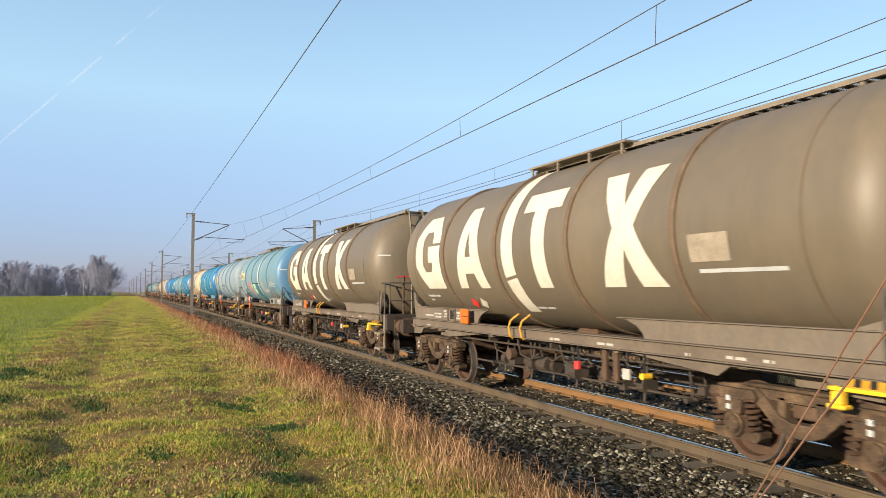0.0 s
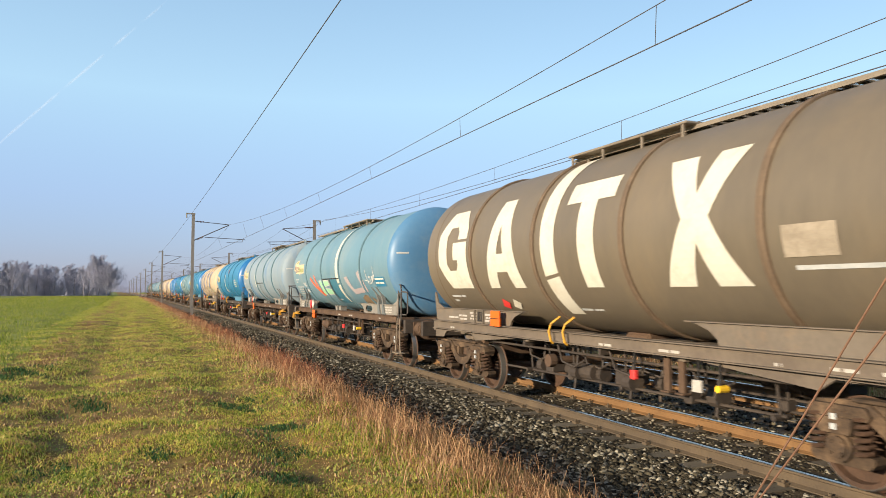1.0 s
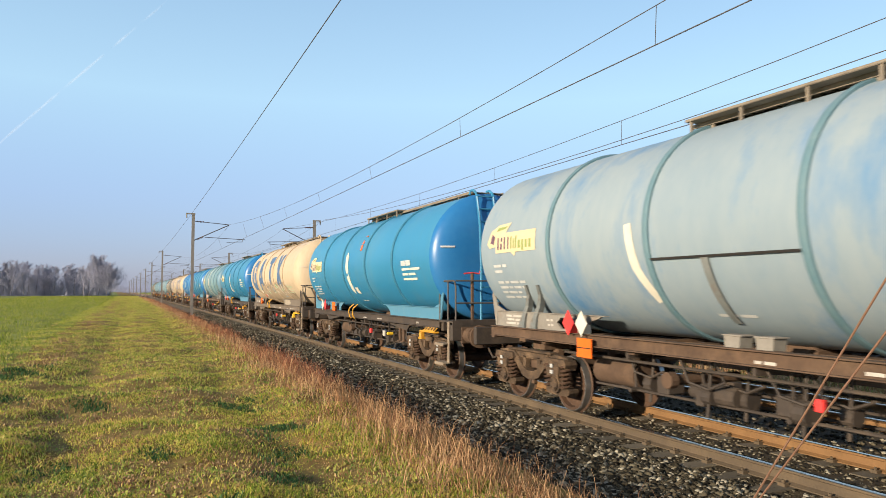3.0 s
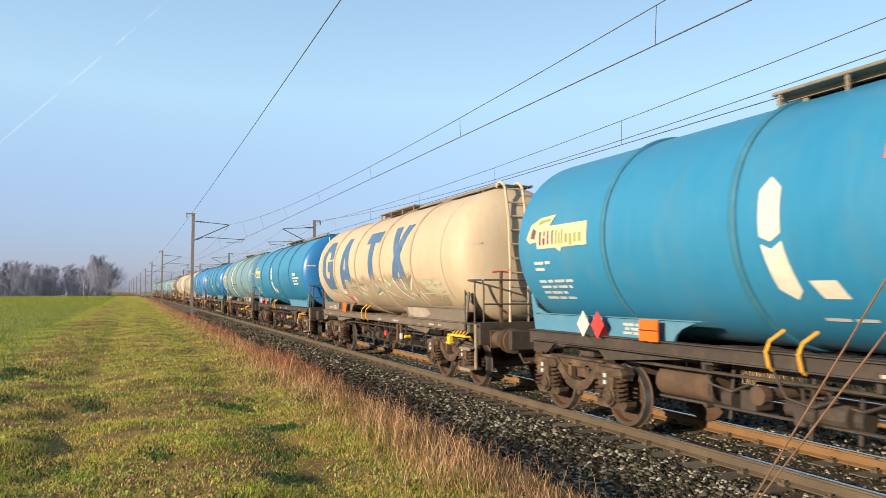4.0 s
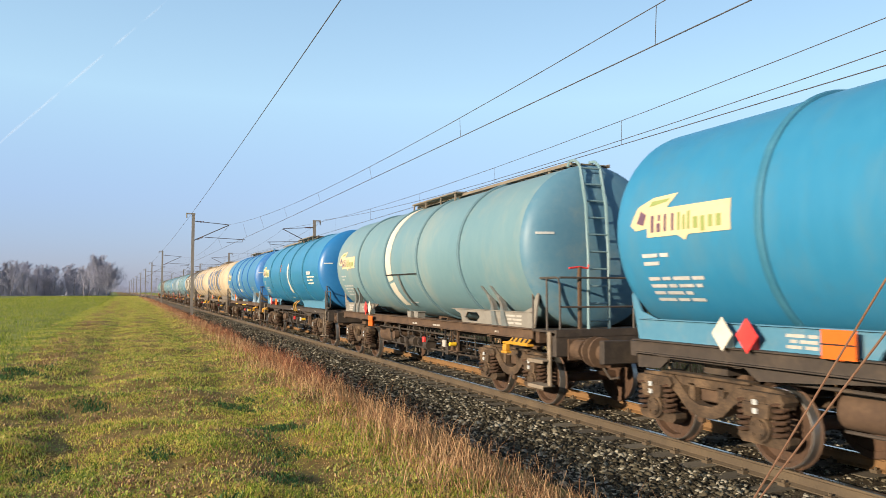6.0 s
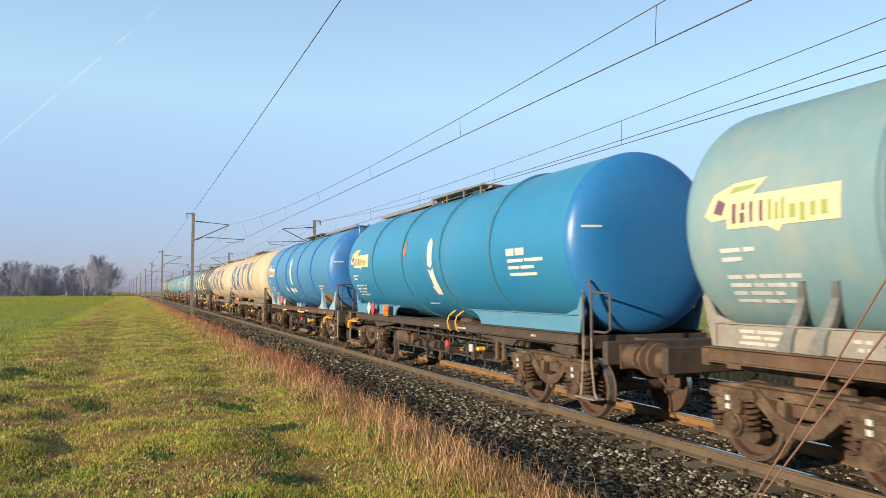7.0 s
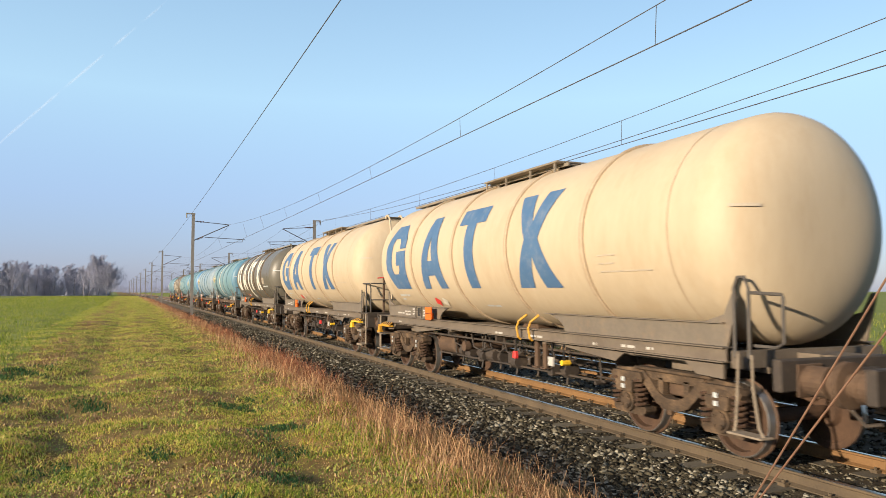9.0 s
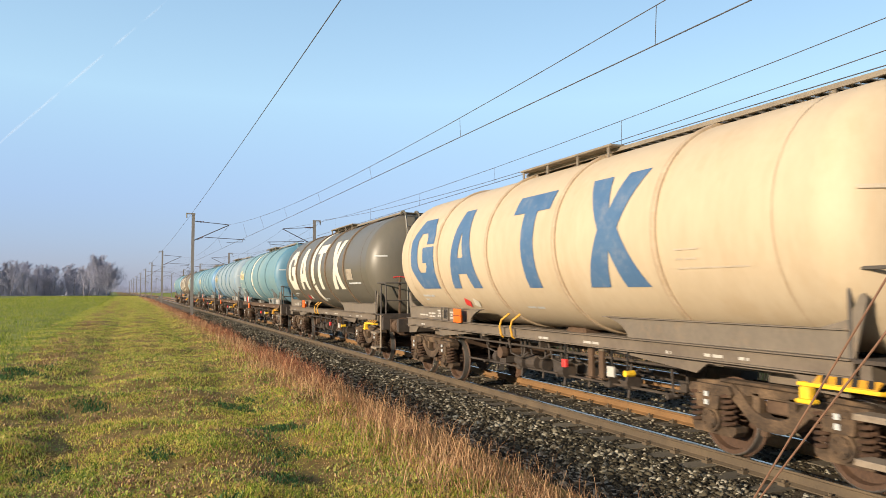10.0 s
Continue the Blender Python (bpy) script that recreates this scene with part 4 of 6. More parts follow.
def build_wagon(label, paint, frame_paint, ladder_front=True, style="panel", skirt="long", ring_paint=None, sill_paint=None, dark_marks=False, bars=False):
    wagon = tagged(new("tank_wagon"), label, "tank wagon", group="tank wagons of the train")
    wagons.append(wagon)
    letters = style == "letters"
    end = ROUND_END if letters else FLAT_END
    shell = cached("tank_round" if letters else "tank_flat", tank_shell(end), paint, wagon, smooth=True, own=paint, name="tank")
    for y in (-3.6, -1.16, 1.28, 3.74):
        r = cached("tank_ring", ring, paint, wagon, smooth=True, own=ring_paint or paint)
        r.location = (0, y, 0)
    shape = saddle_skirt if skirt == "long" else saddle_open if bars else saddle_short
    plate_kind = "open" if bars else skirt
    for s in (0, math.pi):
        for far in (0, 1):
            tail = "_far" if far else ""
            k = cached("skirt_" + plate_kind + tail, mirrored(shape) if far else shape, frame_paint, wagon, own=frame_paint, name="skirt_plate")
            k.rotation_euler = (0, 0, s)
            pieces = [("skirt_flange", skirt_flange, 0.0), ("saddle_horn", saddle_horn, 0.0)] if skirt == "long" else [] if bars else [("saddle_flange", saddle_flange, 0.0), ("saddle_rib", saddle_rib, 0.0), ("saddle_rib", saddle_rib, -0.40), ("saddle_horn", saddle_horn, 0.0)]
            for name, made, dy in pieces:
                k = cached(name + tail, mirrored(made) if far else made, frame_paint, wagon, own=M["rib_dull"] if name == "saddle_rib" else frame_paint, name=name)
                k.rotation_euler = (0, 0, s)
                k.location = (0, dy if s == 0 else -dy, 0)
            if skirt == "long":
                k = cached("sole_plate" + tail, mirrored(sole_plate) if far else sole_plate, M["under"], wagon, own=sill_paint or M["under"], name="sole_plate")
                k.rotation_euler = (0, 0, s)
            b = cached("buffer" + tail, mirrored(buffer_stock, 1.75) if far else buffer_stock, M["under"], wagon, name="buffer")
            b.rotation_euler = (0, 0, s)
            cached("buffer_head" + tail, mirrored(buffer_head, 1.75) if far else buffer_head, M["under"], b, smooth=True, name="buffer_head")
            if ladder_front == (s == 0):
                st = cached("end_step" + tail, mirrored(end_step, 2.52) if far else end_step, M["step"], wagon, name="end_step")
                st.rotation_euler = (0, 0, s)
        k = cached("headstock", headstock, M["sill_dark"], wagon)
        k.rotation_euler = (0, 0, s)
    cached("underframe", side_sill, M["under"], wagon, own=sill_paint or M["under"])
    s = 0 if ladder_front else math.pi
    for ob in (cached("ladder", ladder, M["rail_grey"], wagon, own=paint), cached("end_platform", end_platform, M["sill_dark"], wagon), cached("platform_rail", end_rail, M["rail_grey"], wagon), cached("handbrake_post", handbrake, M["under"], wagon), cached("brake_handle", brake_handle, M["red"], wagon, "red handbrake handle")):
        ob.rotation_euler = (0, 0, s)
    if not ladder_front:
        cached("low_step", low_step, M["step"], wagon)
    ob = cached("handrail", short_rail, M["rail_grey"], wagon)
    ob.rotation_euler = (0, 0, s + math.pi)
    ob = cached("shunter_rail", hazard_rail, M["yellow"], wagon, "yellow shunting handle below the sill", own=M["yellow"] if letters and ladder_front else M["hazard_orange"])
    cached("hazard_board", hazard_board, M["hazard_orange"], ob, "orange-yellow board with slanted black stripes")
    along = (0.0 if letters else 0.28) if ladder_front else 12.2
    tagged(cached("hazard_stripes", hazard_stripes, M["dark"], wagon), kind="stuff").location = (0, along, 0)
    ob.location = (0, along, 0)
    w = cached("walkway", walkway, M["walk"], wagon)
    w.rotation_euler = (0, 0, s)
    cached("dome_platform", dome_platform, M["walk"], wagon)
    tagged(cached("end_lettering_round" if letters else "end_lettering_flat", end_lettering(end), M["mark_dim"], wagon, own=M["stencil"] if letters and not dark_marks else M["mark_dim"]), kind="stuff").name = "lettering"
    cached("manhole", manhole, paint, wagon, own=paint)
    if not bars and not (letters and ladder_front):
        cached("brake_cylinder", brake_cylinder, M["under"], wagon, smooth=True)
    cached("brake_gear", brake_gear, M["sill_dark"], wagon)
    for dy in (0.0, -0.28):
        cached("hanger_post", hanger_post, M["under"], wagon).location = (0, (-1.62 if letters else -3.2 if skirt == "long" else -2.42) + dy, 0)
    cached("outlet_valve", outlet_valve, M["under"], wagon)
    cached("outlet_pipe", outlet_pipe, M["under"], wagon)
    for dy in (0.0, 0.42) if skirt == "long" else ():
        ob = cached("hook", yellow_hook, M["hook_ochre"], wagon, "bent ochre yellow hook")
        ob.location = (0, (0.55 if ladder_front else -1.75) + dy, 0)
    if skirt == "short":
        for y in (0.12, -0.36):
            ob = cached("support_foot", support_foot, frame_paint, wagon, own=frame_paint)
            ob.location = (0, y, 0)
    if bars:
        cached("grab_bar", lambda bm: grab_bar(bm, 2.0, 2.6), M["yellow"], wagon, "yellow grab bar on the sill")
        cached("grab_bar_long", lambda bm: grab_bar(bm, -1.6, -0.72), M["yellow"], wagon, "yellow grab bar on the sill").name = "grab_bar"
    if skirt == "short" and not bars:
        frame_plates(wagon, [(-5.72, -5.12, 1.40, 1.60), (5.15, 5.75, 1.40, 1.60), (4.1, 4.3, 1.42, 1.58)], M["sign"])
    drop = 0.14 if bars else -0.34 if skirt == "short" else 0
    cached("warning_plate", lambda bm: (plate(bm, 2.75, 3.13, 1.35, 1.64, -1.36), box(bm, -1.34, -1.24, 2.9, 2.96, 1.34, 1.5)), M["orange"], wagon, "orange warning plate").location = (0, 0, drop)
    bar = cached("plate_bar", lambda bm: plate(bm, 2.75, 3.13, 1.488, 1.502, -1.366, 0.004), M["dark"], wagon)
    bar.location = (0, 0, drop)
    frame_plates(wagon, ([] if bars else [(3.3, 3.7, 1.40, 1.58)]) + [(-0.55, -0.25, 1.2, 1.26), (-2.0, -1.6, 1.21, 1.28), (-4.9, -4.75, 1.22, 1.29)], M["sign"])
    for y in (-1.12, -2.36, -2.72):
        cached("tag_hanger", tag_hanger, M["dark"], wagon).location = (0, y, 0)
    cached("lever", lambda bm: box(bm, -1.31, -1.24, -1.17, -1.07, 0.80, 0.93, 0.01), M["red"], wagon, "red brake lever")
    cached("valve_tag", lambda bm: box(bm, -1.30, -1.26, -2.44, -2.28, 0.78, 0.93, 0.005), M["sign"], wagon)
    cached("valve_cap", lambda bm: rod(bm, (-1.31, -2.72, 0.86), (-1.16, -2.72, 0.86), 0.045, 10), M["yellow"], wagon)
    if letters:
        for y in (3.8,):
            # flat black slabs stand in for the shade inside two recesses
            tagged(cached("pocket", lambda bm: (box(bm, -1.196, -1.186, 0, 0.10, 1.40, 1.60), box(bm, -1.196, -1.186, 0.13, 0.24, 1.40, 1.60)), M["dark"], wagon, "black slabs on the side plate, shade of an opening")).location = (0, y, 0)
            for dy in (-0.06, 0.32):
                cached("plate_rib", lambda bm: box(bm, -1.23, -1.19, -0.012, 0.012, 1.36, 1.63), frame_paint, wagon, own=frame_paint).location = (0, y + dy, 0)
        for k, (y, mat) in enumerate(((2.98, "red"), (2.55, "mark_white"))):
            wrap("placard_%d" % k, [[(y - 0.17, -1.12), (y, -1.30), (y + 0.19, -1.22), (y + 0.02, -1.02)]], M[mat], wagon, lift=0.014).name = "placard"
    else:
        for y, mat in (((2.12, "mark_white"), (2.5, "red")) if bars else ((3.0, "mark_white"), (3.36, "red")) if skirt == "short" else ((4.45, "mark_white"), (4.08, "red"))):
            cached("placard_%d" % (y * 100), lambda bm: (diamond(bm, y, 1.52, 0.16, -1.37), box(bm, -1.36, -1.2, y - 0.02, y + 0.02, 1.36, 1.5)), M[mat], wagon, name="placard")
    for e in (-PIVOT, PIVOT):
        build_bogie(wagon, e)
    return wagon


# centre of each wagon at the start, metres along the line
WAGON_Y = [10.83, 26.07, 41.23, 56.37, 71.50, 86.75, 101.93, 117.17, 132.40, 147.55, 162.56, 177.55, 192.75, 207.9, 223.05, 238.2, 253.35, 268.5, 283.65]
SPEED = 16.636

# ---- the train, wagon by wagon ----
GREY = dict(frame_paint=M["frame_grey"], style="letters", sill_paint=M["sill_grey"])
BLUE = dict(frame_paint=M["frame_blue"], sill_paint=M["sill_dark"])
PALE = dict(frame_paint=M["frame_washed"], skirt="short")
STRIPE = [[(1.02, 1.95), (1.02, 0.2), (1.02, -0.58), (0.60, -0.52), (0.60, 0.2), (0.60, 1.95)], [(1.02, -0.64), (0.92, -1.35), (0.52, -1.35), (0.60, -0.58)]]


def letter_wagon(label, paint, mark, mark_label, stripe=False, ladder_front=True, ring_paint=None, shifts=(0.0, 0.0, 0.05, 0.10)):
    w = build_wagon(label, paint, ladder_front=ladder_front, ring_paint=ring_paint or M["ring_cream"], dark_marks=stripe, **GREY)
    big_marks(w, mark, mark_label, shifts)
    if stripe:
        wrap("stripe_band", STRIPE, M["mark_white"], w, "white band round the shell")
    for y in (-5.5, 5.55):
        wrap("weld_seam_%d" % (y > 0), [rect(y - 0.012, y + 0.012, -1.5, 1.9)], ring_paint or M["ring_cream"], w, lift=0.005).name = "weld_seam"
    small = M["mark_dim"] if stripe else M["stencil"]
    if stripe:
        wrap("info_panel", [rect(-4.5, -3.85, -0.46, -0.12)], M["faded_panel"], w, "faded white data panel")
    text_bars("frame_side" if stripe else "frame_thin", w, small, -3.95, [[], [], [], [1.3]] if stripe else [[0.42], [0.12, 0.2], [1.15]], -0.16 if stripe else -0.28, 0.13 if stripe else 0.12, 0.05 if stripe else 0.022)
    text_bars("low", w, M["mark_dim"], 5.3, [[0.45, 0.2], [0.2]], -0.95)
    text_bars("belly", w, M["mark_dim"], 0.5, [[0.3, 0.25]], -1.2, 0.1, 0.05)
    frame_plates(w, [(5.0, 5.5, 1.42, 1.52), (4.55, 4.95, 1.40, 1.54), (5.1, 5.3, 1.20, 1.28), (-3.6, -3.5, 1.2, 1.26), (-4.5, -4.2, 1.22, 1.26), (4.1, 4.4, 1.42, 1.60)], M["sign"])
    return w


def panel_wagon(label, paint, stripe="short", ladder_front=True, ring_paint=None, lettered=True, shift=0.0, **more):
    w = build_wagon(label, paint, ladder_front=ladder_front, ring_paint=ring_paint or M["ring_pale" if more.get("skirt") else "ring_blue"], **more)
    panel_logo(w)
    # the shaded front dish gets its bluish sky light by colour
    if paint != M["washed"]:
        deep = M["end_blue"] if paint == M["deepblue"] else M["end_teal"] if paint == M["teal"] else M["end_light"] if paint == M["lightblue"] else M["end_deep"]
        cached("end_cap_full", end_cap_full, deep, w, "bluer tank end: less faded, with sky light in its colour", smooth=True, own=deep, name="end_cap")
    if stripe == "full":
        wrap("stripe_band", STRIPE, M["mark_white"], w, "white band round the shell").location = (0, shift, 0)
    elif stripe == "short":
        wrap("stripe_short", [[(0.92, -0.22), (0.90, 0.28), (0.76, 0.42), (0.62, 0.28), (0.64, -0.20), (0.78, -0.28)], [(0.92, -0.30), (0.85, -0.82), (0.67, -0.96), (0.56, -0.84), (0.64, -0.28), (0.78, -0.36)]], M["mark_white"], w, "short white band").location = (0, shift, 0)
        wrap("patch_white", [[(0.44, -0.72), (0.12, -0.72), (0.04, -0.94), (0.34, -0.94)]], M["mark_white"], w).location = (0, shift * 0.6, 0)
    if lettered:
        text_bars("side_panel", w, M["mark_dim"], -4.28, [[0.30, 0.32]], -0.05, 0.13, 0.13)
        text_bars("side", w, M["mark_white"], -4.30, [[0.58, 0.62], [0.40, 0.46], [0.95]], -0.24, 0.125, 0.055)
    if stripe == "bar":
        wrap("stripe_bar", [[(0.46, -0.50), (0.48, 0.45), (0.38, 0.58), (0.24, 0.58), (0.18, 0.45), (0.18, -0.50), (0.32, -0.58)]], M["mark_white"], w, "short white band").name = "stripe_band"
        wrap("patch_low", [[(1.0, -0.70), (0.5, -0.72), (0.42, -0.92), (0.92, -0.94)], [(0.3, -0.72), (-0.05, -0.72), (-0.05, -0.90), (0.26, -0.90)], [(1.9, -0.62), (1.55, -0.72), (1.55, -0.90), (1.9, -0.82)]], M["mark_white"], w).name = "patch_white"
    text_bars("logo_low", w, M["mark_dim"], 5.75, [[0.3, 0.16], [0.3], [], [0.22, 0.16, 0.3, 0.2], [0.3, 0.14, 0.26, 0.1], [0.2, 0.3, 0.12], [0.34, 0.2, 0.24]], -0.32, 0.105, 0.05)
    text_bars("belly", w, M["mark_dim"], 0.2, [[0.35, 0.25], [0.3]], -1.15, 0.1, 0.05)
    return w


def bracket(w):
    """Drip rail with two posts half way up the shell."""
    wrap("drip_rail", [rect(-1.12, 1.28, -0.40, -0.37)], M["dark"], w, lift=0.03)
    wrap("drip_post", [rect(0.20, 0.32, -1.35, -0.40)], M["rib_dull"], w, lift=0.03)


GREY_LABEL = "dusty grey tank wagon with big white block markings"
CREAM_LABEL = "cream tank wagon with big blue block markings"
letter_wagon(GREY_LABEL, M["grey"], M["mark_white"], "white painted block mark", True, ring_paint=M["ring_rust"])
letter_wagon(GREY_LABEL, M["grey"], M["mark_white"], "white painted block mark", True, ring_paint=M["ring_rust"])
w = panel_wagon("light blue tank wagon with red and green graffiti", M["lightblue"], "full", False, lettered=False, shift=-1.74, **PALE)
bracket(w)
wrap("graffiti_red", [[(3.2, -0.35), (3.05, -0.28), (1.75, -0.98), (1.8, -1.08), (2.05, -1.06)], [(2.55, -0.22), (2.40, -0.24), (1.82, -1.0), (1.95, -1.02)]], M["graffiti_red"], w, "red sprayed strokes").name = "graffiti"
wrap("graffiti_outline", [[(1.90, -0.43), (0.5, -0.42), (0.40, -0.62), (1.30, -0.70), (0.36, -0.76), (0.36, -1.0), (1.84, -1.04), (1.78, -0.72)]], M["mark_dim"], w, "pale edge of the sprayed letters", lift=0.007).name = "graffiti"
wrap("graffiti_green", [[(1.84, -0.47), (0.54, -0.46), (0.46, -0.60), (1.40, -0.66), (1.40, -0.74), (0.40, -0.79), (0.40, -0.96), (1.78, -1.00), (1.71, -0.72)]], M["graffiti_green"], w, "green sprayed letter shapes", lift=0.010).name = "graffiti"
wrap("graffiti_pale", [[(4.55, -0.50), (4.42, -0.46), (4.3, -0.52), (4.05, -0.46), (4.1, -0.58), (3.9, -0.62), (4.2, -0.66), (4.45, -0.62)], [(4.35, -0.80), (4.0, -0.74), (3.6, -0.78), (3.75, -0.86), (3.55, -0.9), (4.1, -0.92), (4.3, -0.88)]], M["mark_dim"], w).name = "graffiti"
wrap("graffiti_loop", [[(-1.68, -0.38), (-2.05, -0.34), (-2.42, -0.78), (-3.38, -0.72), (-3.36, -0.56), (-3.16, -0.26), (-3.44, -0.18), (-3.72, -0.52), (-3.85, -0.86), (-2.28, -0.98)]], M["graffiti_mauve"], w, "mauve sprayed letter shape").name = "graffiti"
wrap("graffiti_scribble", [[(-3.9, -0.48), (-4.35, -0.52), (-4.35, -0.55), (-3.9, -0.51)], [(-4.05, -0.18), (-4.10, -0.18), (-4.28, -0.62), (-4.23, -0.64)], [(-4.3, -0.40), (-4.5, -0.36), (-4.52, -0.60), (-4.32, -0.64), (-4.36, -0.60), (-4.47, -0.56), (-4.46, -0.42), (-4.32, -0.44)],
                            [(-4.6, -0.40), (-4.95, -0.34), (-4.95, -0.37), (-4.6, -0.60)], [(-4.85, -0.10), (-4.89, -0.10), (-4.84, -0.52), (-4.79, -0.52)]], M["mark_dim"], w, "thin white sprayed scribble").name = "graffiti"
wrap("patch_teal", [rect(-1.10, 0.18, -1.40, -0.42)], M["teal_patch"], w, "darker teal repair paint", lift=0.006).name = "paint_patch"
wrap("patch_panel", [rect(-5.75, -4.85, -0.70, -0.42)], M["blue"], w, "blue data panel", lift=0.006).name = "paint_patch"
text_bars("panel_text", w, M["mark_white"], -4.9, [[0.78], [0.32, 0.36]], -0.45, 0.12, 0.05)
wrap("rust_low", [[(-2.7, -1.12), (-3.2, -0.98), (-3.7, -1.05), (-4.2, -1.22), (-4.1, -1.45), (-2.6, -1.5)]], M["rust_stain"], w, "rust brown stain above the saddle").name = "rust_stain"
w = panel_wagon("washed-out pale blue tank wagon with blue paint patches", M["washed"], "none", True, lettered=False, **PALE)
bracket(w)
cached("end_cap", end_cap, M["end_blue"], w, "unfaded bright blue part of the tank end", smooth=True)
wrap("band_remnant", [[(1.75, 0.1), (1.6, 0.12), (1.5, -0.5), (1.3, -1.0), (1.45, -1.05), (1.68, -0.5)]], M["mark_white"], w)
w = panel_wagon("glossy cyan blue tank wagon with cream logo panel", M["blue"], "short", True, **BLUE)
wrap("hazard_label_high", [rect(-0.68, -0.50, 0.40, 0.58), [(-0.70, 0.61), (-0.48, 0.61), (-0.59, 0.76)], [(-0.5, 0.86), (-0.78, 0.84), (-0.72, 0.91)]], M["orange"], w, "small orange hazard label").name = "hazard_label"
w = letter_wagon("cream tank wagon with blue block markings and graffiti", M["cream"], M["brake_blue"], "blue painted block mark")


def strokes(name, mat, rows, label="", lift=0.015):
    """Sprayed strokes: y and height on the shell at both ends, and the width there."""
    polys = []
    for y0, a0, y1, a1, wide in rows:
        d = Vector((y1 - y0, a1 - a0)).normalized() * wide / 2
        polys.append([(y0 - d.y, a0 + d.x), (y0 + d.y, a0 - d.x), (y1 + d.y * 0.7, a1 - d.x * 0.7), (y1 - d.y * 0.7, a1 + d.x * 0.7)])
    tagged(wrap(name, polys, mat, w, label, lift=lift), kind="stuff").name = "graffiti"


wrap("graffiti_haze", [[(3.7, -0.55), (3.0, -0.20), (-3.6, -0.15), (-4.7, -0.40), (-5.2, -1.0), (-5.0, -1.28), (1.0, -1.5), (2.9, -1.3), (3.6, -1.0)]], M["graffiti_tan"], w, "tan sprayed ground of the graffiti", lift=0.011).name = "graffiti"
strokes("graffiti_shadow", M["graffiti_dark"], [(1.75, -0.46, 1.25, -0.66, 0.10), (1.35, -0.64, 0.58, -0.62, 0.09), (2.25, -0.73, 1.15, -0.73, 0.05), (2.15, -0.75, 1.35, -1.02, 0.04), (-0.28, -0.58, -0.78, -0.82, 0.07), (-0.72, -0.82, -0.22, -0.92, 0.08),
                                                (-0.3, -0.62, -0.24, -0.90, 0.05), (-0.95, -0.48, -1.35, -0.74, 0.06), (-1.15, -0.84, -2.05, -1.12, 0.05), (-2.1, -0.52, -2.9, -1.14, 0.06)], "dark sprayed strokes", 0.014)
strokes("graffiti_shade", M["graffiti_dark"], [(-2.62, -0.45, -2.78, -0.72, 0.11), (-3.02, -0.38, -3.12, -0.74, 0.14), (-3.12, -0.60, -3.55, -0.42, 0.10), (-3.05, -0.92, -3.4, -1.02, 0.05), (-3.35, -1.0, -3.72, -0.84, 0.10), (4.9, -0.70, 4.35, -0.86, 0.022),
                                               (4.8, -0.86, 4.5, -0.66, 0.018), (4.6, -0.88, 4.1, -0.82, 0.02), (4.3, -0.90, 3.9, -0.92, 0.02), (4.95, -0.78, 4.55, -0.80, 0.018)], "dark sprayed strokes and scribble", 0.014)
strokes("graffiti_edge", M["mark_white"], [(1.22, -0.68, 0.62, -0.84, 0.045), (0.62, -0.62, 0.55, -0.84, 0.05), (-0.34, -0.58, -0.66, -0.76, 0.04), (-0.26, -0.97, -0.78, -0.88, 0.05), (-0.98, -0.46, -1.36, -0.76, 0.06), (-1.18, -0.82, -2.0, -1.07, 0.04),
                                           (-2.06, -0.50, -2.4, -0.86, 0.07), (-2.4, -0.86, -2.95, -1.12, 0.05), (-2.72, -0.50, -2.80, -0.76, 0.08), (-3.58, -0.46, -3.14, -0.80, 0.07), (-3.02, -0.90, -3.36, -1.0, 0.04), (-3.72, -0.84, -3.88, -1.14, 0.09)], "white edges of the sprayed letters", 0.017)
strokes("graffiti_edge_end", M["mark_white"], [(4.0, -0.62, 3.4, -0.88, 0.04), (2.05, -0.76, 1.75, -0.98, 0.07), (3.35, -0.90, 3.0, -0.90, 0.16)], "", 0.013)
strokes("graffiti_pale_blue", M["frame_pale_blue"], [(-0.36, -0.72, -0.52, -0.84, 0.12), (-3.5, -0.98, -3.66, -1.12, 0.16), (-2.3, -1.14, -2.9, -1.18, 0.05)], "pale blue sprayed fill", 0.013)
strokes("graffiti_mint", M["graffiti_green"], [(-1.36, -0.50, -1.50, -0.58, 0.10), (-1.55, -0.60, -1.78, -0.66, 0.10), (-2.72, -0.74, -2.86, -0.80, 0.09), (-0.64, -0.86, -0.82, -0.98, 0.08), (1.15, -0.88, 0.85, -1.0, 0.09), (3.75, -0.70, 3.6, -0.78, 0.06),
                                               (3.2, -0.62, 3.05, -0.66, 0.05)], "mint green sprayed strokes", 0.018)
strokes("graffiti_mint_faint", M["mint_faint"], [(-4.1, -0.58, -4.35, -0.68, 0.09), (-4.3, -0.60, -4.6, -0.66, 0.05), (-4.65, -0.56, -4.8, -0.70, 0.06), (-4.8, -0.62, -5.15, -0.66, 0.08), (-4.2, -0.76, -4.5, -0.80, 0.05), (-4.55, -0.78, -5.2, -0.84, 0.04), (-3.9, -0.90, -5.35, -0.94, 0.03)], "faint mint green scrawl", 0.018)
cached("pale_overspray", lambda bm: prism(bm, [(-2.75, 1.42), (-2.6, 1.60), (-3.0, 1.615), (-3.9, 1.60), (-4.2, 1.48), (-3.9, 1.40), (-3.2, 1.38)], -1.1945, -1.1905), M["faded_panel"], w, "pale paint sprayed over the side plate")
panel_wagon("glossy cyan blue tank wagon with cream logo panel", M["blue"], "short", True, **BLUE)
w = panel_wagon("dull teal tank wagon with a full white band", M["teal"], "full", True, lettered=False, shift=0.15, **PALE)
bracket(w)
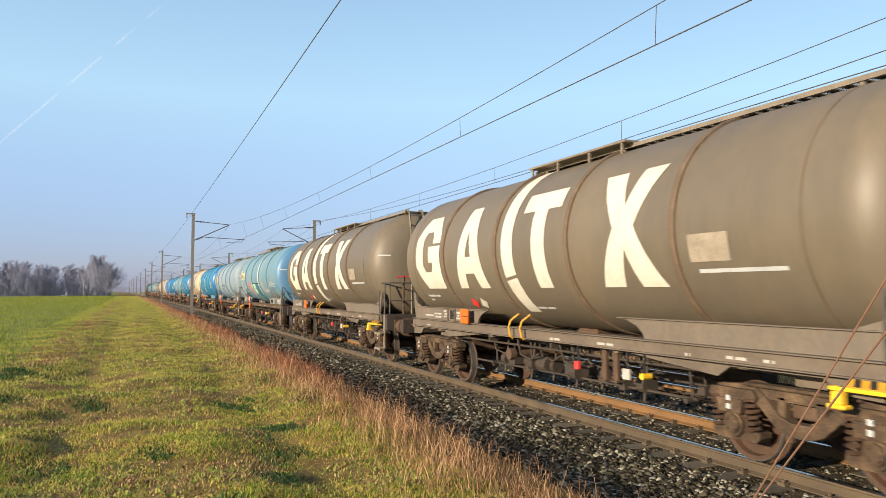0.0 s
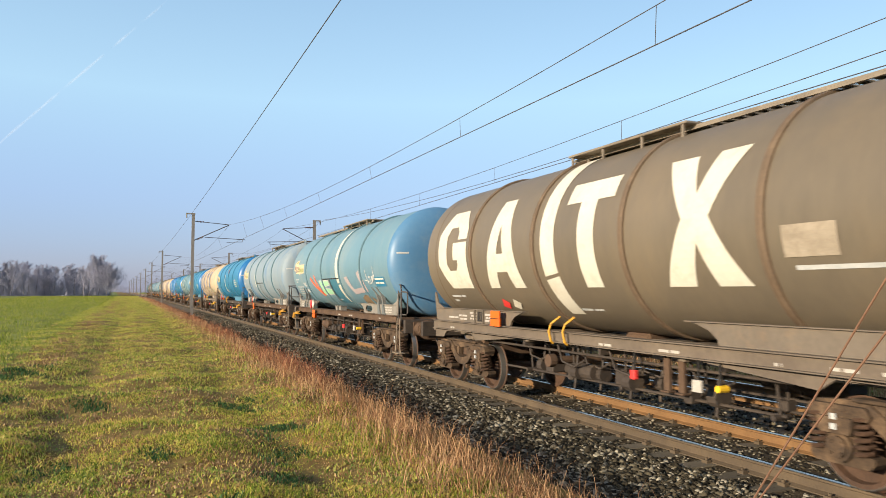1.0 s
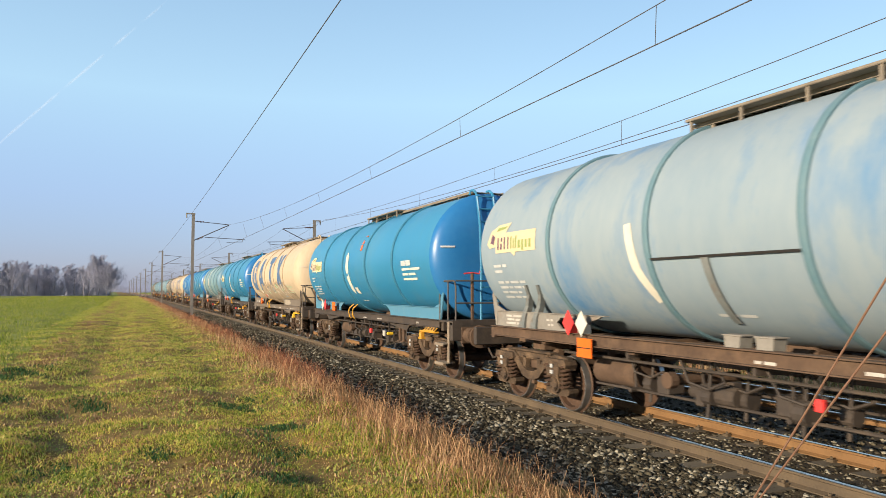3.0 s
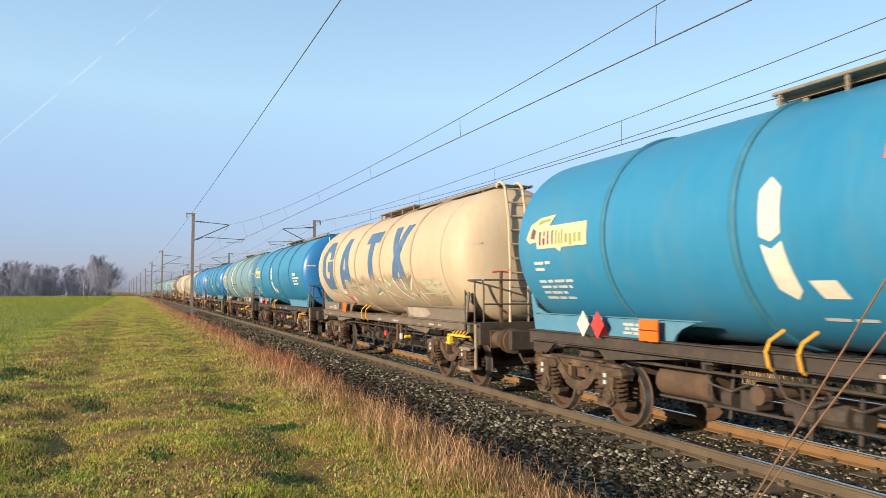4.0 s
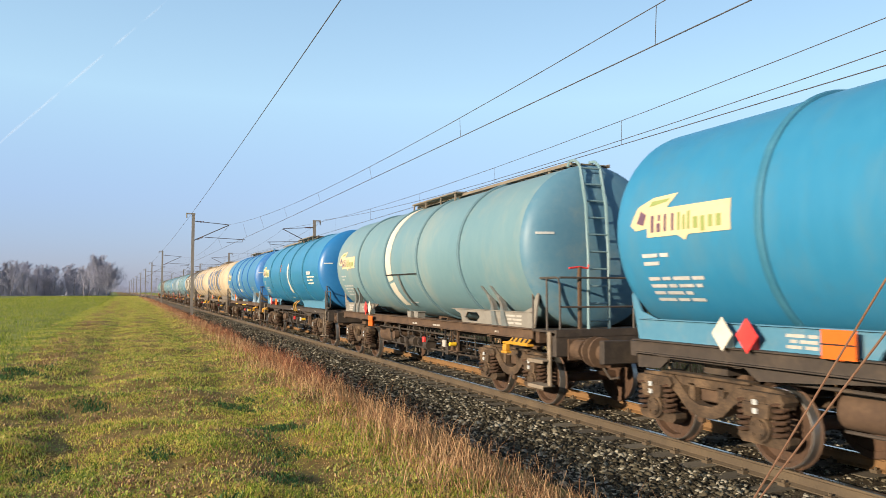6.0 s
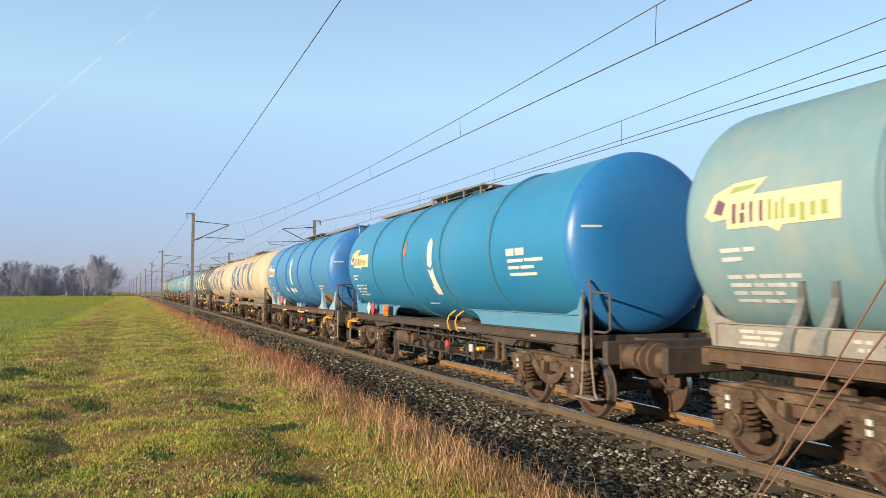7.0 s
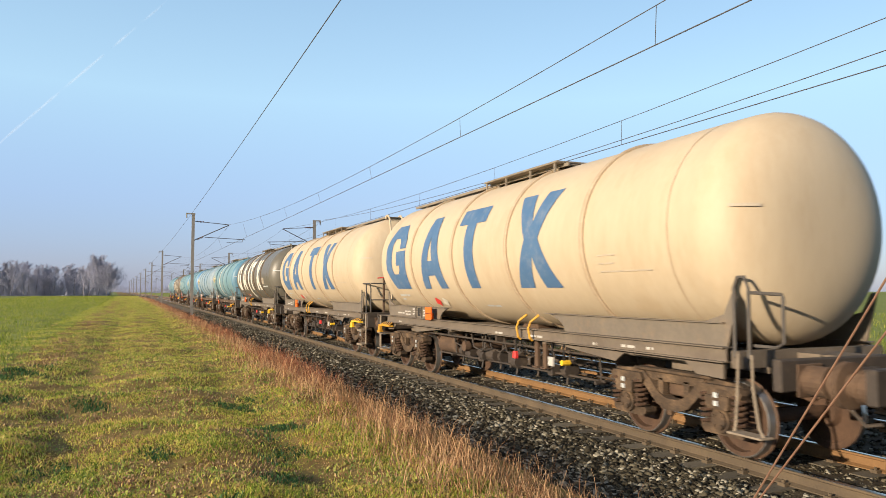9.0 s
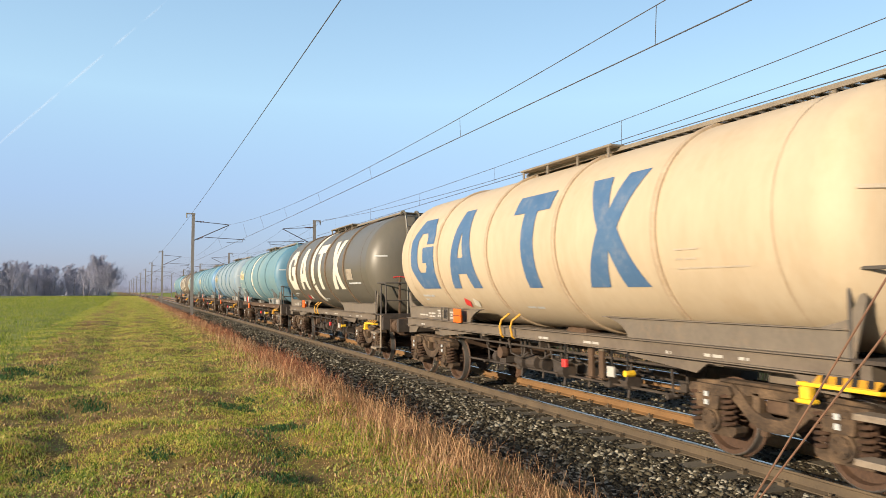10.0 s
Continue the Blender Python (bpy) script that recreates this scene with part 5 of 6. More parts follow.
w = panel_wagon("glossy cyan blue tank wagon with cream logo panel", M["cyan"], "short", False, shift=-1.35, **BLUE)
wrap("hazard_label", [rect(1.02, 1.16, 0.05, 0.26), [(1.0, 0.30), (1.16, 0.30), (1.08, 0.42)]], M["orange"], w, "small orange hazard label")
w = panel_wagon("plain blue tank wagon with rust-stained belly", M["deepblue"], "bar", True, M["end_blue"], lettered=False, frame_paint=M["frame_pale_blue"], skirt="short", bars=True)
text_bars("low_end", w, M["mark_dim"], -4.35, [[0.50, 0.22], [0.16, 0.24], [0.20]], -0.62, 0.10, 0.05)
wrap("rust_stain", [[(-3.9, -1.25), (-4.4, -1.05), (-5.0, -0.96), (-5.5, -0.98), (-5.95, -1.15), (-6.0, -1.9), (-3.9, -1.9), (-3.3, -1.6)], [(4.9, -1.45), (4.2, -1.3), (3.6, -1.5), (3.7, -1.9), (5.4, -1.9)]], M["rust_stain"], w, "rust brown stain low on the shell")
letter_wagon(CREAM_LABEL, M["cream"], M["brake_blue"], "blue painted block mark", ladder_front=False, shifts=(0.22, 0.05, 0.78, 0.62))
letter_wagon(CREAM_LABEL, M["cream"], M["brake_blue"], "blue painted block mark")
letter_wagon("dark grey tank wagon with big white block markings", M["darkgrey"], M["mark_white"], "white painted block mark", True, ring_paint=M["ring_rust"])
panel_wagon("pale teal tank wagon with a full white band", M["teal"], "full", True, lettered=False, shift=0.15, **PALE)
panel_wagon("washed-out pale blue tank wagon near the train's end", M["washed"], "none", True, lettered=False, **PALE)
panel_wagon("light blue tank wagon with cream logo panel", M["lightblue"], "short", True, lettered=False, **PALE)
panel_wagon("dull teal tank wagon with cream logo panel", M["teal"], "short", True, lettered=False, **PALE)
letter_wagon(GREY_LABEL, M["grey"], M["mark_white"], "white painted block mark", True, ring_paint=M["ring_rust"])
panel_wagon("pale teal tank wagon at the end of the train", M["teal"], "none", True, lettered=False, **PALE)

for ob in bpy.data.objects:
    if ob.name.startswith(("graffiti", "patch_white", "paint_patch", "rust_stain", "hazard_label")):
        tagged(ob, kind="stuff")


# ---- overhead line ----
FAR_X = TRACK_X + TRACK_GAP
MASTS = [-9, 61, 121, 172, 222, 274, 330, 385, 440, 495]


def build_mast(x, y, side):
    """side: +1 where the arm reaches towards +x."""
    mast = tagged(new("catenary_mast"), "grey steel catenary mast with a bracket arm beside the railway", "catenary mast", group="catenary masts")
    mast.location = (x + bend(y), y, 0)
    bm = bmesh.new()
    for a in (-0.14, 0.125):
        box(bm, -0.11, 0.11, a, a + 0.015, -1.0, 8.15)
    box(bm, -0.008, 0.008, -0.125, 0.125, -1.0, 8.15)
    part("mast_post", bm, M["mast"], mast)
    bm = bmesh.new()
    box(bm, -0.3, 0.3, -0.3, 0.3, -1.3, -0.35, 0.03)
    part("footing", bm, M["concrete"], mast)
    bm = bmesh.new()
    box(bm, -side * 0.55, side * 0.15, -0.05, 0.05, 8.1, 8.2)
    rod(bm, (-side * 0.5, 0, 7.8), (-side * 0.5, 0, 8.1), 0.05, 8)
    part("feeder_bracket", bm, M["mast"], mast)
    reach = 2.75
    bm = bmesh.new()
    rod(bm, (side * 0.1, 0, 7.56), (side * reach, 0, 7.36), 0.028, 8)
    rod(bm, (side * 0.1, 0, 6.04), (side * reach, 0, 7.33), 0.035, 8)
    part("bracket_arm", bm, M["wire"], mast)
    bm = bmesh.new()
    rod(bm, (side * 0.9, 0, 6.30), (side * (reach + 1.3), 0, 6.18), 0.025, 8)
    rod(bm, (side * (reach + 1.1), 0, 6.2), (side * (reach + 1.1), 0, 6.0), 0.018, 6)
    rod(bm, (side * (reach + 1.1), 0, 6.0), (side * (reach - 0.15), 0, 5.93), 0.018, 6)
    part("steady_arm", bm, M["wire"], mast)
    for p, q in (((0.3, 7.548), (0.85, 7.516)), ((0.3, 6.118), (0.8, 6.314))):
        bm = bmesh.new()
        for k in range(5):
            f0, f1 = k / 5, (k + 0.55) / 5
            a = Vector((side * (p[0] + (q[0] - p[0]) * f0), 0, p[1] + (q[1] - p[1]) * f0))
            b = Vector((side * (p[0] + (q[0] - p[0]) * f1), 0, p[1] + (q[1] - p[1]) * f1))
            rod(bm, a, b, 0.065, 10)
        part("insulator", bm, M["insulator"], mast)
    return mast


for y in MASTS:
    build_mast(4.25, y, 1)
    build_mast(FAR_X + 2.9, y + 2, -1)


def sag_line(name, parent, x_near, x_far, z_mast, z_mid, r, ys):
    """One wire, a piece from mast to mast; it stands at x_near over the first mast and at x_far over the others."""
    for k, (a, b) in enumerate(zip(ys, ys[1:])):
        pts = []
        for i in range(17):
            f = i / 16
            y = a + (b - a) * f
            x = x_near + (x_far - x_near) * f if k == 0 else x_far
            pts.append((x + bend(y), y, wire_height(f, z_mast, z_mid)))
        part(name, pipe(bmesh.new(), pts, r, 5), M["wire"], parent)


def wire_height(f, z_mast, z_mid):
    return z_mid + (z_mast - z_mid) * (2 * f - 1) ** 2


# per track: how far the mast stands off, carrying and contact wire at the first and the later masts, lowest carrying height
for off, carry, contact, low in ((0, (7.70, 7.05), (7.52, 7.42), 6.29), (2, (11.85, 11.82), (11.83, 11.83), 6.42)):
    line = tagged(new("overhead_line"), "dark contact and carrying wires above the track", "overhead wire")
    ys = [y + off for y in MASTS]
    sag_line("contact_wire", line, *contact, 5.91, 5.89, 0.011, ys)
    sag_line("carrying_wire", line, *carry, 7.38, low, 0.009, ys)
    for k, (a, b) in enumerate(zip(ys, ys[1:])):
        if a > 130:
            continue
        n = round((b - a) / 7.45)
        for i in range(-2, n + 1):
            y = b - 2 - off + (0.35 - n + i) * 7.45 if k else 9.12 - off * 0.38 + (i - 2) * 7.45
            f = (y - a) / (b - a)
            if not 0.03 < f < 0.97:
                continue
            g = f if k == 0 else 1
            bm = bmesh.new()
            pipe(bm, [(contact[0] + (contact[1] - contact[0]) * g + bend(y), y, 5.89), (carry[0] + (carry[1] - carry[0]) * g + bend(y), y, wire_height(f, 7.38, low))], 0.006, 4)
            part("dropper", bm, M["wire"], line)
for x_near, x_far, za, zb in ((3.63, 4.05, 8.05, 7.98), (FAR_X + 3.35, FAR_X + 3.35, 8.08, 7.03)):
    sag_line("cable_span", tagged(new("feeder_cable"), "thin dark feeder cable strung along the masts", "cable"), x_near, x_far, za, zb, 0.012, MASTS)

bm = bmesh.new()
for a in (-0.12, 0.105):
    box(bm, a + 4.27, a + 4.285, -0.74, -0.46, -1.0, 8.4)
box(bm, 4.165, 4.375, -0.608, -0.592, -1.0, 8.4)
tagged(part("anchor_mast", bm, M["mast"]), "grey steel mast held by rusty stay ropes", "mast")
stay = tagged(new("mast_stay"), "two rusty steel stay ropes anchored beside the ballast", "stay rope")
for foot, top, z in ((4.85, -0.5, 7.4), (4.93, -0.5, 6.23)):
    bm = bmesh.new()
    pipe(bm, [(4.3, foot, -0.48), (4.3, (foot + top) / 2, (z - 0.48) / 2), (4.3, top, z)], 0.008, 6)
    part("stay_rope", bm, M["guy"], stay)
bm = bmesh.new()
box(bm, 4.1, 4.5, 4.7, 5.1, -0.9, -0.46, 0.03)
part("anchor_block", bm, M["concrete"], stay)


# ---- bare trees ----
def limb(out, p, d, length, r, depth, rng):
    """A crooked limb of three pieces, with side twigs; depth: how often it forks."""
    for k in range(3):
        d = (d + Vector((rng.uniform(-1, 1), rng.uniform(-1, 1), rng.uniform(-0.3, 0.7))) * 0.22).normalized()
        q = p + d * length / 3
        out.append((p.copy(), q.copy(), r * (1 - 0.25 * k), r * (0.75 - 0.25 * k) + 0.009))
        p = q
        if depth:
            for _ in range(3 if depth > 1 else 4):
                side = Vector((rng.uniform(-1, 1), rng.uniform(-1, 1), rng.uniform(-0.2, 0.8))).normalized()
                limb(out, p, (d * 0.7 + side * 0.8).normalized(), length * rng.uniform(0.4, 0.62), r * 0.5, depth - 1, rng)


def tubes(name, rods, mat, parent=None, seg=3):
    """Many thin tapered rods in one mesh."""
    verts, faces = [], []
    for p, q, r0, r1 in rods:
        d = (q - p).normalized()
        u = d.orthogonal().normalized()
        v = d.cross(u)
        n = len(verts)
        for c, r in ((p, r0), (q, r1)):
            for k in range(seg):
                a = k * math.tau / seg
                verts.append(tuple(c + r * (math.cos(a) * u + math.sin(a) * v)))
        faces += [(n + k, n + (k + 1) % seg, n + seg + (k + 1) % seg, n + seg + k) for k in range(seg)]
    return place(name, fast_mesh(name, np.array(verts), np.array(faces)), mat, parent)


def build_tree(seed, height, width, low, label):
    """A leafless tree; low: share of the height from which limbs grow."""
    rng = random.Random(seed)
    tree = tagged(new("bare_tree"), label, "tree", group="bare trees")
    stem, twigs = [], []
    p, d = Vector((0, 0, -0.3)), Vector((0, 0, 1))
    n = 12
    for k in range(n):
        d = (d + Vector((rng.uniform(-1, 1), rng.uniform(-1, 1), 0.5)) * 0.09).normalized()
        q = p + d * height * 0.85 / n
        stem.append((p.copy(), q.copy(), height * 0.012 * (1 - 0.8 * k / n), height * 0.012 * (1 - 0.8 * (k + 1) / n)))
        p = q
        if (k + 1) / n > low:
            f = (k + 1) / n
            for _ in range(6 if low < 0.1 else 2):
                a = rng.uniform(0, math.tau)
                limb(twigs, p, Vector((math.cos(a), math.sin(a), rng.uniform(0.4, 1.1) * (1 if low < 0.1 else 1.7))).normalized(), height * width * (1.15 - 0.75 * f) * rng.uniform(0.7, 1.1), height * (0.0055 if low < 0.1 else 0.004), 2, rng)
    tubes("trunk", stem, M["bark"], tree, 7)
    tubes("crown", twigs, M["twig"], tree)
    return tree


TREE_LABEL = "leafless winter tree at the field's far edge"
models = [build_tree(3, 13.6, 0.36, 0.05, TREE_LABEL)] + [build_tree(3 + k, 12.8, 0.24 + 0.03 * k, 0.12, TREE_LABEL) for k in (1, 2, 3)]
rng = random.Random(5)
spots = [(-8.3, 262, 1.03), (-14.0, 272, 1.02), (-11.5, 280, 0.98)]
spots += [(-11.0 - 1.0 * k + rng.uniform(-0.8, 0.8), 285 + rng.uniform(-10, 26), rng.uniform(0.78, 1.0)) for k in range(62)]
spots += [(20 + 4 * k, 300 + rng.uniform(-10, 10), rng.uniform(0.8, 1.05)) for k in range(3)]
for k, (x, y, s) in enumerate(spots):
    base = models[0 if k == 0 else 1 + k % 3] if k > 3 else models[k]
    m = Matrix.Translation((x, y, ground_z(x, y))) @ Matrix.Rotation(k * 2.4, 4, "Z")
    if k < 4:
        base.scale = (s, s, s)
        base.matrix_basis = m @ Matrix.Diagonal((s, s, s, 1))
    else:
        copy_thing(base, m).scale = (s, s, s)

rng = random.Random(9)
brush = []
for k in range(960):                      # brushwood at the foot of the trees and far hedges
    if k < 500:
        x, y, h = rng.uniform(-75, -9), 284 + rng.uniform(-6, 30), rng.uniform(1.5, 6.0)
    elif k >= 760:
        x, y, h = rng.uniform(-130, 60), rng.uniform(850, 980), rng.uniform(6, 12)
    else:
        x, y, h = rng.uniform(60, 420), rng.uniform(380, 520), rng.uniform(5, 12)
    for j in range(18):
        a = rng.uniform(0, math.tau)
        root = Vector((x + rng.uniform(-1.5, 1.5), y + rng.uniform(-1, 1), ground_z(x, y) - 0.2))
        brush.append((root, root + Vector((math.cos(a) * h * 0.45, math.sin(a) * h * 0.45, h * rng.uniform(0.6, 1.0))), 0.014 * h / 3 + 0.012, 0.008))
tagged(tubes("brushwood", brush, M["twig"]), "leafless brushwood along the field's edge, distance haze in its grey", "bushes", kind="stuff")


# ---- ballast, sleepers ----
def stones(name, count, x0, x1, y0, y1, r0, r1, seed, lift=0.0):
    g = np.random.default_rng(seed)
    y = y0 * (y1 / y0) ** g.random(count)
    x = g.uniform(x0, x1, count)
    prof = np.array(GROUND_PROFILE)
    z = np.interp(x, prof[:, 0], prof[:, 1]) + lift + g.uniform(-0.02, 0.018, count)
    r = g.uniform(r0, r1, count) * (1 + 0.012 * y)
    base = np.array([(1, 0, 0), (-1, 0, 0), (0, 1, 0), (0, -1, 0), (0, 0, 1), (0, 0, -1), (0.65, 0.65, 0.5), (-0.6, -0.7, 0.45)], float)
    tri = np.array([(0, 6, 4), (6, 2, 4), (2, 1, 4), (1, 7, 4), (7, 3, 4), (3, 0, 4), (0, 2, 6), (2, 0, 5), (1, 2, 5), (3, 1, 5), (1, 3, 7), (0, 3, 5)])
    v = base[None] * g.uniform(0.65, 1.25, (count, 8, 1)) * np.array([1.2, 1.0, 0.75])
    a = g.uniform(0, math.tau, count)
    t = g.uniform(-0.6, 0.6, count)
    c, s = np.cos(a)[:, None], np.sin(a)[:, None]
    vx, vy, vz = v[..., 0], v[..., 1], v[..., 2]
    vx, vy = vx * c - vy * s, vx * s + vy * c
    ct, st = np.cos(t)[:, None], np.sin(t)[:, None]
    vx, vz = vx * ct - vz * st, vx * st + vz * ct
    v = np.stack([vx, vy, vz], -1) * r[:, None, None] + np.stack([x, y, z], -1)[:, None]
    f = tri[None] + (np.arange(count) * 8)[:, None, None]
    ob = new(name, fast_mesh(name, v.reshape(-1, 3), f.reshape(-1, 3)))
    ob.data.materials.append(M["stone"])
    return tagged(ob, "angular grey-brown ballast stones of the track bed", "ballast", kind="stuff")


stones("ballast_stones", 52000, 4.15, 6.36, 3.4, 80, 0.016, 0.05, 1)
stones("ballast_stones", 12000, 6.30, 6.84, 3.4, 70, 0.018, 0.036, 4, -0.022)
stones("ballast_stones", 15000, 6.98, 8.33, 3.4, 60, 0.018, 0.036, 2, -0.018)
stones("ballast_stones", 13000, 8.46, 13.5, 4.5, 60, 0.022, 0.045, 3)

sleeper_mesh = None


def sleeper_bm():
    bm = bmesh.new()
    for s in (-1, 1):
        prism(bm, [(-0.135, -0.40), (0.135, -0.40), (0.125, -0.174), (-0.125, -0.174)], s * 0.35, s * 1.30)
    box(bm, -0.36, 0.36, -0.10, 0.10, -0.38, -0.20)
    return bm


for track, cx, count in ((near_track, TRACK_X, 260), (far_track, FAR_X, 70)):
    for k in range(count):
        y = 2.0 + 0.6 * k
        if sleeper_mesh is None:
            first = part("sleeper", sleeper_bm(), M["concrete"], track)
            sleeper_mesh = first.data
            ob = first
        else:
            ob = new("sleeper", sleeper_mesh)
            ob.parent = track
        ob.location = (cx + bend(y), y, 0)
bm = bmesh.new()
for cx in (TRACK_X, FAR_X):
    for k in range(70):
        y = 2.0 + 0.6 * k
        for s in (-1, 1):
            for e in (-1, 1):
                x = cx + bend(y) + s * 0.7525 + e * 0.115
                box(bm, x - 0.035, x + 0.035, y - 0.05, y + 0.05, -0.174, -0.135)
                rod(bm, (x, y, -0.14), (x, y, -0.105), 0.018, 6)
tagged(part("rail_fastenings", bm, M["rail_dark"], near_track), kind="stuff")


# ---- grass ----
def blades(name, mat, count, x0, x1, y0, y1, h0, h1, width, lean, seed, label, category, follow=True, keep=None, grow_far=0.03):
    """Single leaves of grass: three points each, bent leaves of two triangles."""
    g = np.random.default_rng(seed)
    y = y0 * (y1 / y0) ** g.random(count)
    x = g.uniform(x0, x1, count)
    if keep is not None:
        ok = keep(x, y, g)
        x, y = x[ok], y[ok]
    n = len(x)
    prof = np.array(GROUND_PROFILE)
    z = np.interp(x, prof[:, 0], prof[:, 1]) + tussock(x, y)
    shift = np.where(y < 20, 0, np.where(y < 330, -3.6e-5 * (y - 20) ** 2, -3.46 - 0.02232 * (y - 330)))
    far = 1 + grow_far * y
    h = g.uniform(h0, h1, n) * np.minimum(far, 1.6) * (0.55 + 0.9 * smooth_noise(x, y, 0.22, 0.8))
    w = width * far * g.uniform(0.6, 1.3, n)
    a = g.uniform(0, math.tau, n)
    dx, dy = np.cos(a), np.sin(a)
    le = g.uniform(0.2, 1.0, n) * lean
    b = g.uniform(0, math.tau, n)
    lx, ly = np.cos(b) * le * h, np.sin(b) * le * h
    px = x + shift
    p0 = np.stack([px - dx * w, y - dy * w, z - 0.01], -1)
    p1 = np.stack([px + dx * w, y + dy * w, z - 0.01], -1)
    m0 = np.stack([px + lx * 0.35 - dx * w * 0.7, y + ly * 0.35 - dy * w * 0.7, z + h * 0.6], -1)
    m1 = np.stack([px + lx * 0.35 + dx * w * 0.7, y + ly * 0.35 + dy * w * 0.7, z + h * 0.6], -1)
    t = np.stack([px + lx, y + ly, z + h * (1 - 0.3 * le)], -1)
    v = np.stack([p0, p1, m1, m0, t], 1).reshape(-1, 3)
    i = (np.arange(n) * 5)[:, None, None]
    f = (np.array([(0, 1, 2), (0, 2, 3), (3, 2, 4)])[None] + i).reshape(-1, 3)
    ob = new(name, fast_mesh(name, v, f))
    ob.data.materials.append(mat)
    return tagged(ob, label, category, kind="stuff")


def patchy(x, y, g):
    """Thin, trampled spots on the path, and a worn wheel rut."""
    v = 0.55 * smooth_noise(x, y, 0.75, 0.3) + 0.3 * smooth_noise(x, y, 0.28, 1.3) + 0.15 * smooth_noise(x, y, 0.12, 0.2)
    rut = np.exp(-((x + 0.78 + 0.12 * np.sin(y * 0.7)) / 0.2) ** 2) * (0.55 + 0.45 * np.sin(y * 1.1 + 1.5)) * (y < 22)
    return g.random(len(x)) < np.clip((v - 0.35) * 5.5, 0.10, 1) * (1 - 0.85 * np.clip(rut, 0, 1))


blades("path_grass", M["grass"], 310000, -3.6, 3.0, 2.2, 260, 0.015, 0.05, 0.0036, 2.0, 11, "short yellow-green winter grass on the path", "grass", keep=patchy)
blades("path_grass", M["grass"], 70000, -3.4, 2.9, 3.2, 13, 0.015, 0.045, 0.0048, 2.2, 19, "short yellow-green winter grass on the path", "grass", keep=patchy, grow_far=0.02)
blades("clover", M["clover"], 80000, -3.8, 2.7, 2.2, 150, 0.015, 0.045, 0.010, 2.0, 16, "small green leaves among the grass", "clover", keep=lambda x, y, g: smooth_noise(x, y, 0.55, 0.9) + 0.5 * smooth_noise(x, y, 0.2, 0.1) + 0.35 * g.random(len(x)) > 1.0)
blades("field_crop", M["crop"], 95000, -26, -2.2, 3.0, 250, 0.04, 0.10, 0.006, 1.1, 12, "young green crop on the field", "crop", keep=lambda x, y, g: g.random(len(x)) < np.clip((-2.2 - x) / 1.6, 0, 1))
blades("dry_stalks", M["stalk"], 27000, 2.2, 4.4, 2.4, 200, 0.10, 0.38, 0.0020, 1.0, 13, "dry straw-coloured grass stalks along the ballast", "dry grass", keep=lambda x, y, g: g.random(len(x)) < np.exp(-((x - 3.05) / 0.5) ** 2) * (0.55 + 0.45 * np.sin(y * 1.7 + 2 * np.sin(y * 0.37))) * np.clip(1.35 - y / 26, 0.3, 1))
blades("dry_tufts", M["stalk"], 40000, 1.7, 4.3, 2.4, 200, 0.05, 0.2, 0.003, 1.3, 14, "matted dry grass at the path's edge", "dry grass", keep=lambda x, y, g: g.random(len(x)) < np.exp(-((x - 2.85) / 0.6) ** 2))
blades("brambles", M["rust_red"], 16000, 2.5, 4.4, 9, 200, 0.10, 0.32, 0.003, 1.2, 17, "red-brown dry brambles along the ditch", "brambles", keep=lambda x, y, g: (g.random(len(x)) < np.exp(-((x - 3.3) / 0.5) ** 2)) & (np.sin(y * 0.45) + g.random(len(x)) > 0.3))
blades("edge_weeds", M["dead_weed"], 9000, -3.3, -1.2, 18, 120, 0.04, 0.14, 0.004, 1.3, 18, "brown dead weeds between path and field", "weeds", keep=lambda x, y, g: (g.random(len(x)) < np.exp(-((x + 1.95 + 0.3 * np.sin(y * 0.5)) / 0.35) ** 2)) & (np.sin(y * 0.33 + 1) + g.random(len(x)) > 0.2))


blades("dead_leaves", M["dead_weed"], 40000, -2.4, 3.0, 2.6, 26, 0.008, 0.03, 0.008, 1.8, 20, "brown dead leaves and thatch in the worn spots", "dead leaves",
       keep=lambda x, y, g: (np.exp(-((x + 0.78) / 0.28) ** 2) * (y < 14) + np.exp(-((x - 0.3 - 0.4 * np.sin(y * 0.8)) / 0.35) ** 2) * (np.sin(y * 1.15) > 0.2) + np.exp(-((x - 1.9) / 0.5) ** 2) * (y < 6.5) + 1.3 * np.clip(0.62 - smooth_noise(x, y, 0.75, 0.3), 0, 1)) > 0.25 + 0.75 * g.random(len(x)))


blades("thatch", M["stalk"], 110000, -2.6, 2.9, 2.3, 16, 0.006, 0.03, 0.0028, 3.0, 23, "flattened straw-coloured thatch between the grass", "dry grass",
       keep=lambda x, y, g: g.random(len(x)) < np.clip(0.15 + 1.5 * (smooth_noise(x, y, 0.9, 0.7) - 0.35), 0.05, 1) * np.clip(1.25 - y / 16, 0, 1))
blades("far_verge", M["stalk"], 26000, 13.9, 21, 5, 120, 0.2, 0.75, 0.006, 0.8, 21, "tall dry grass on the far side of the line", "dry grass")
blades("far_meadow", M["crop"], 22000, 16, 70, 6, 160, 0.06, 0.16, 0.012, 1.0, 22, "green meadow beyond the railway", "meadow")


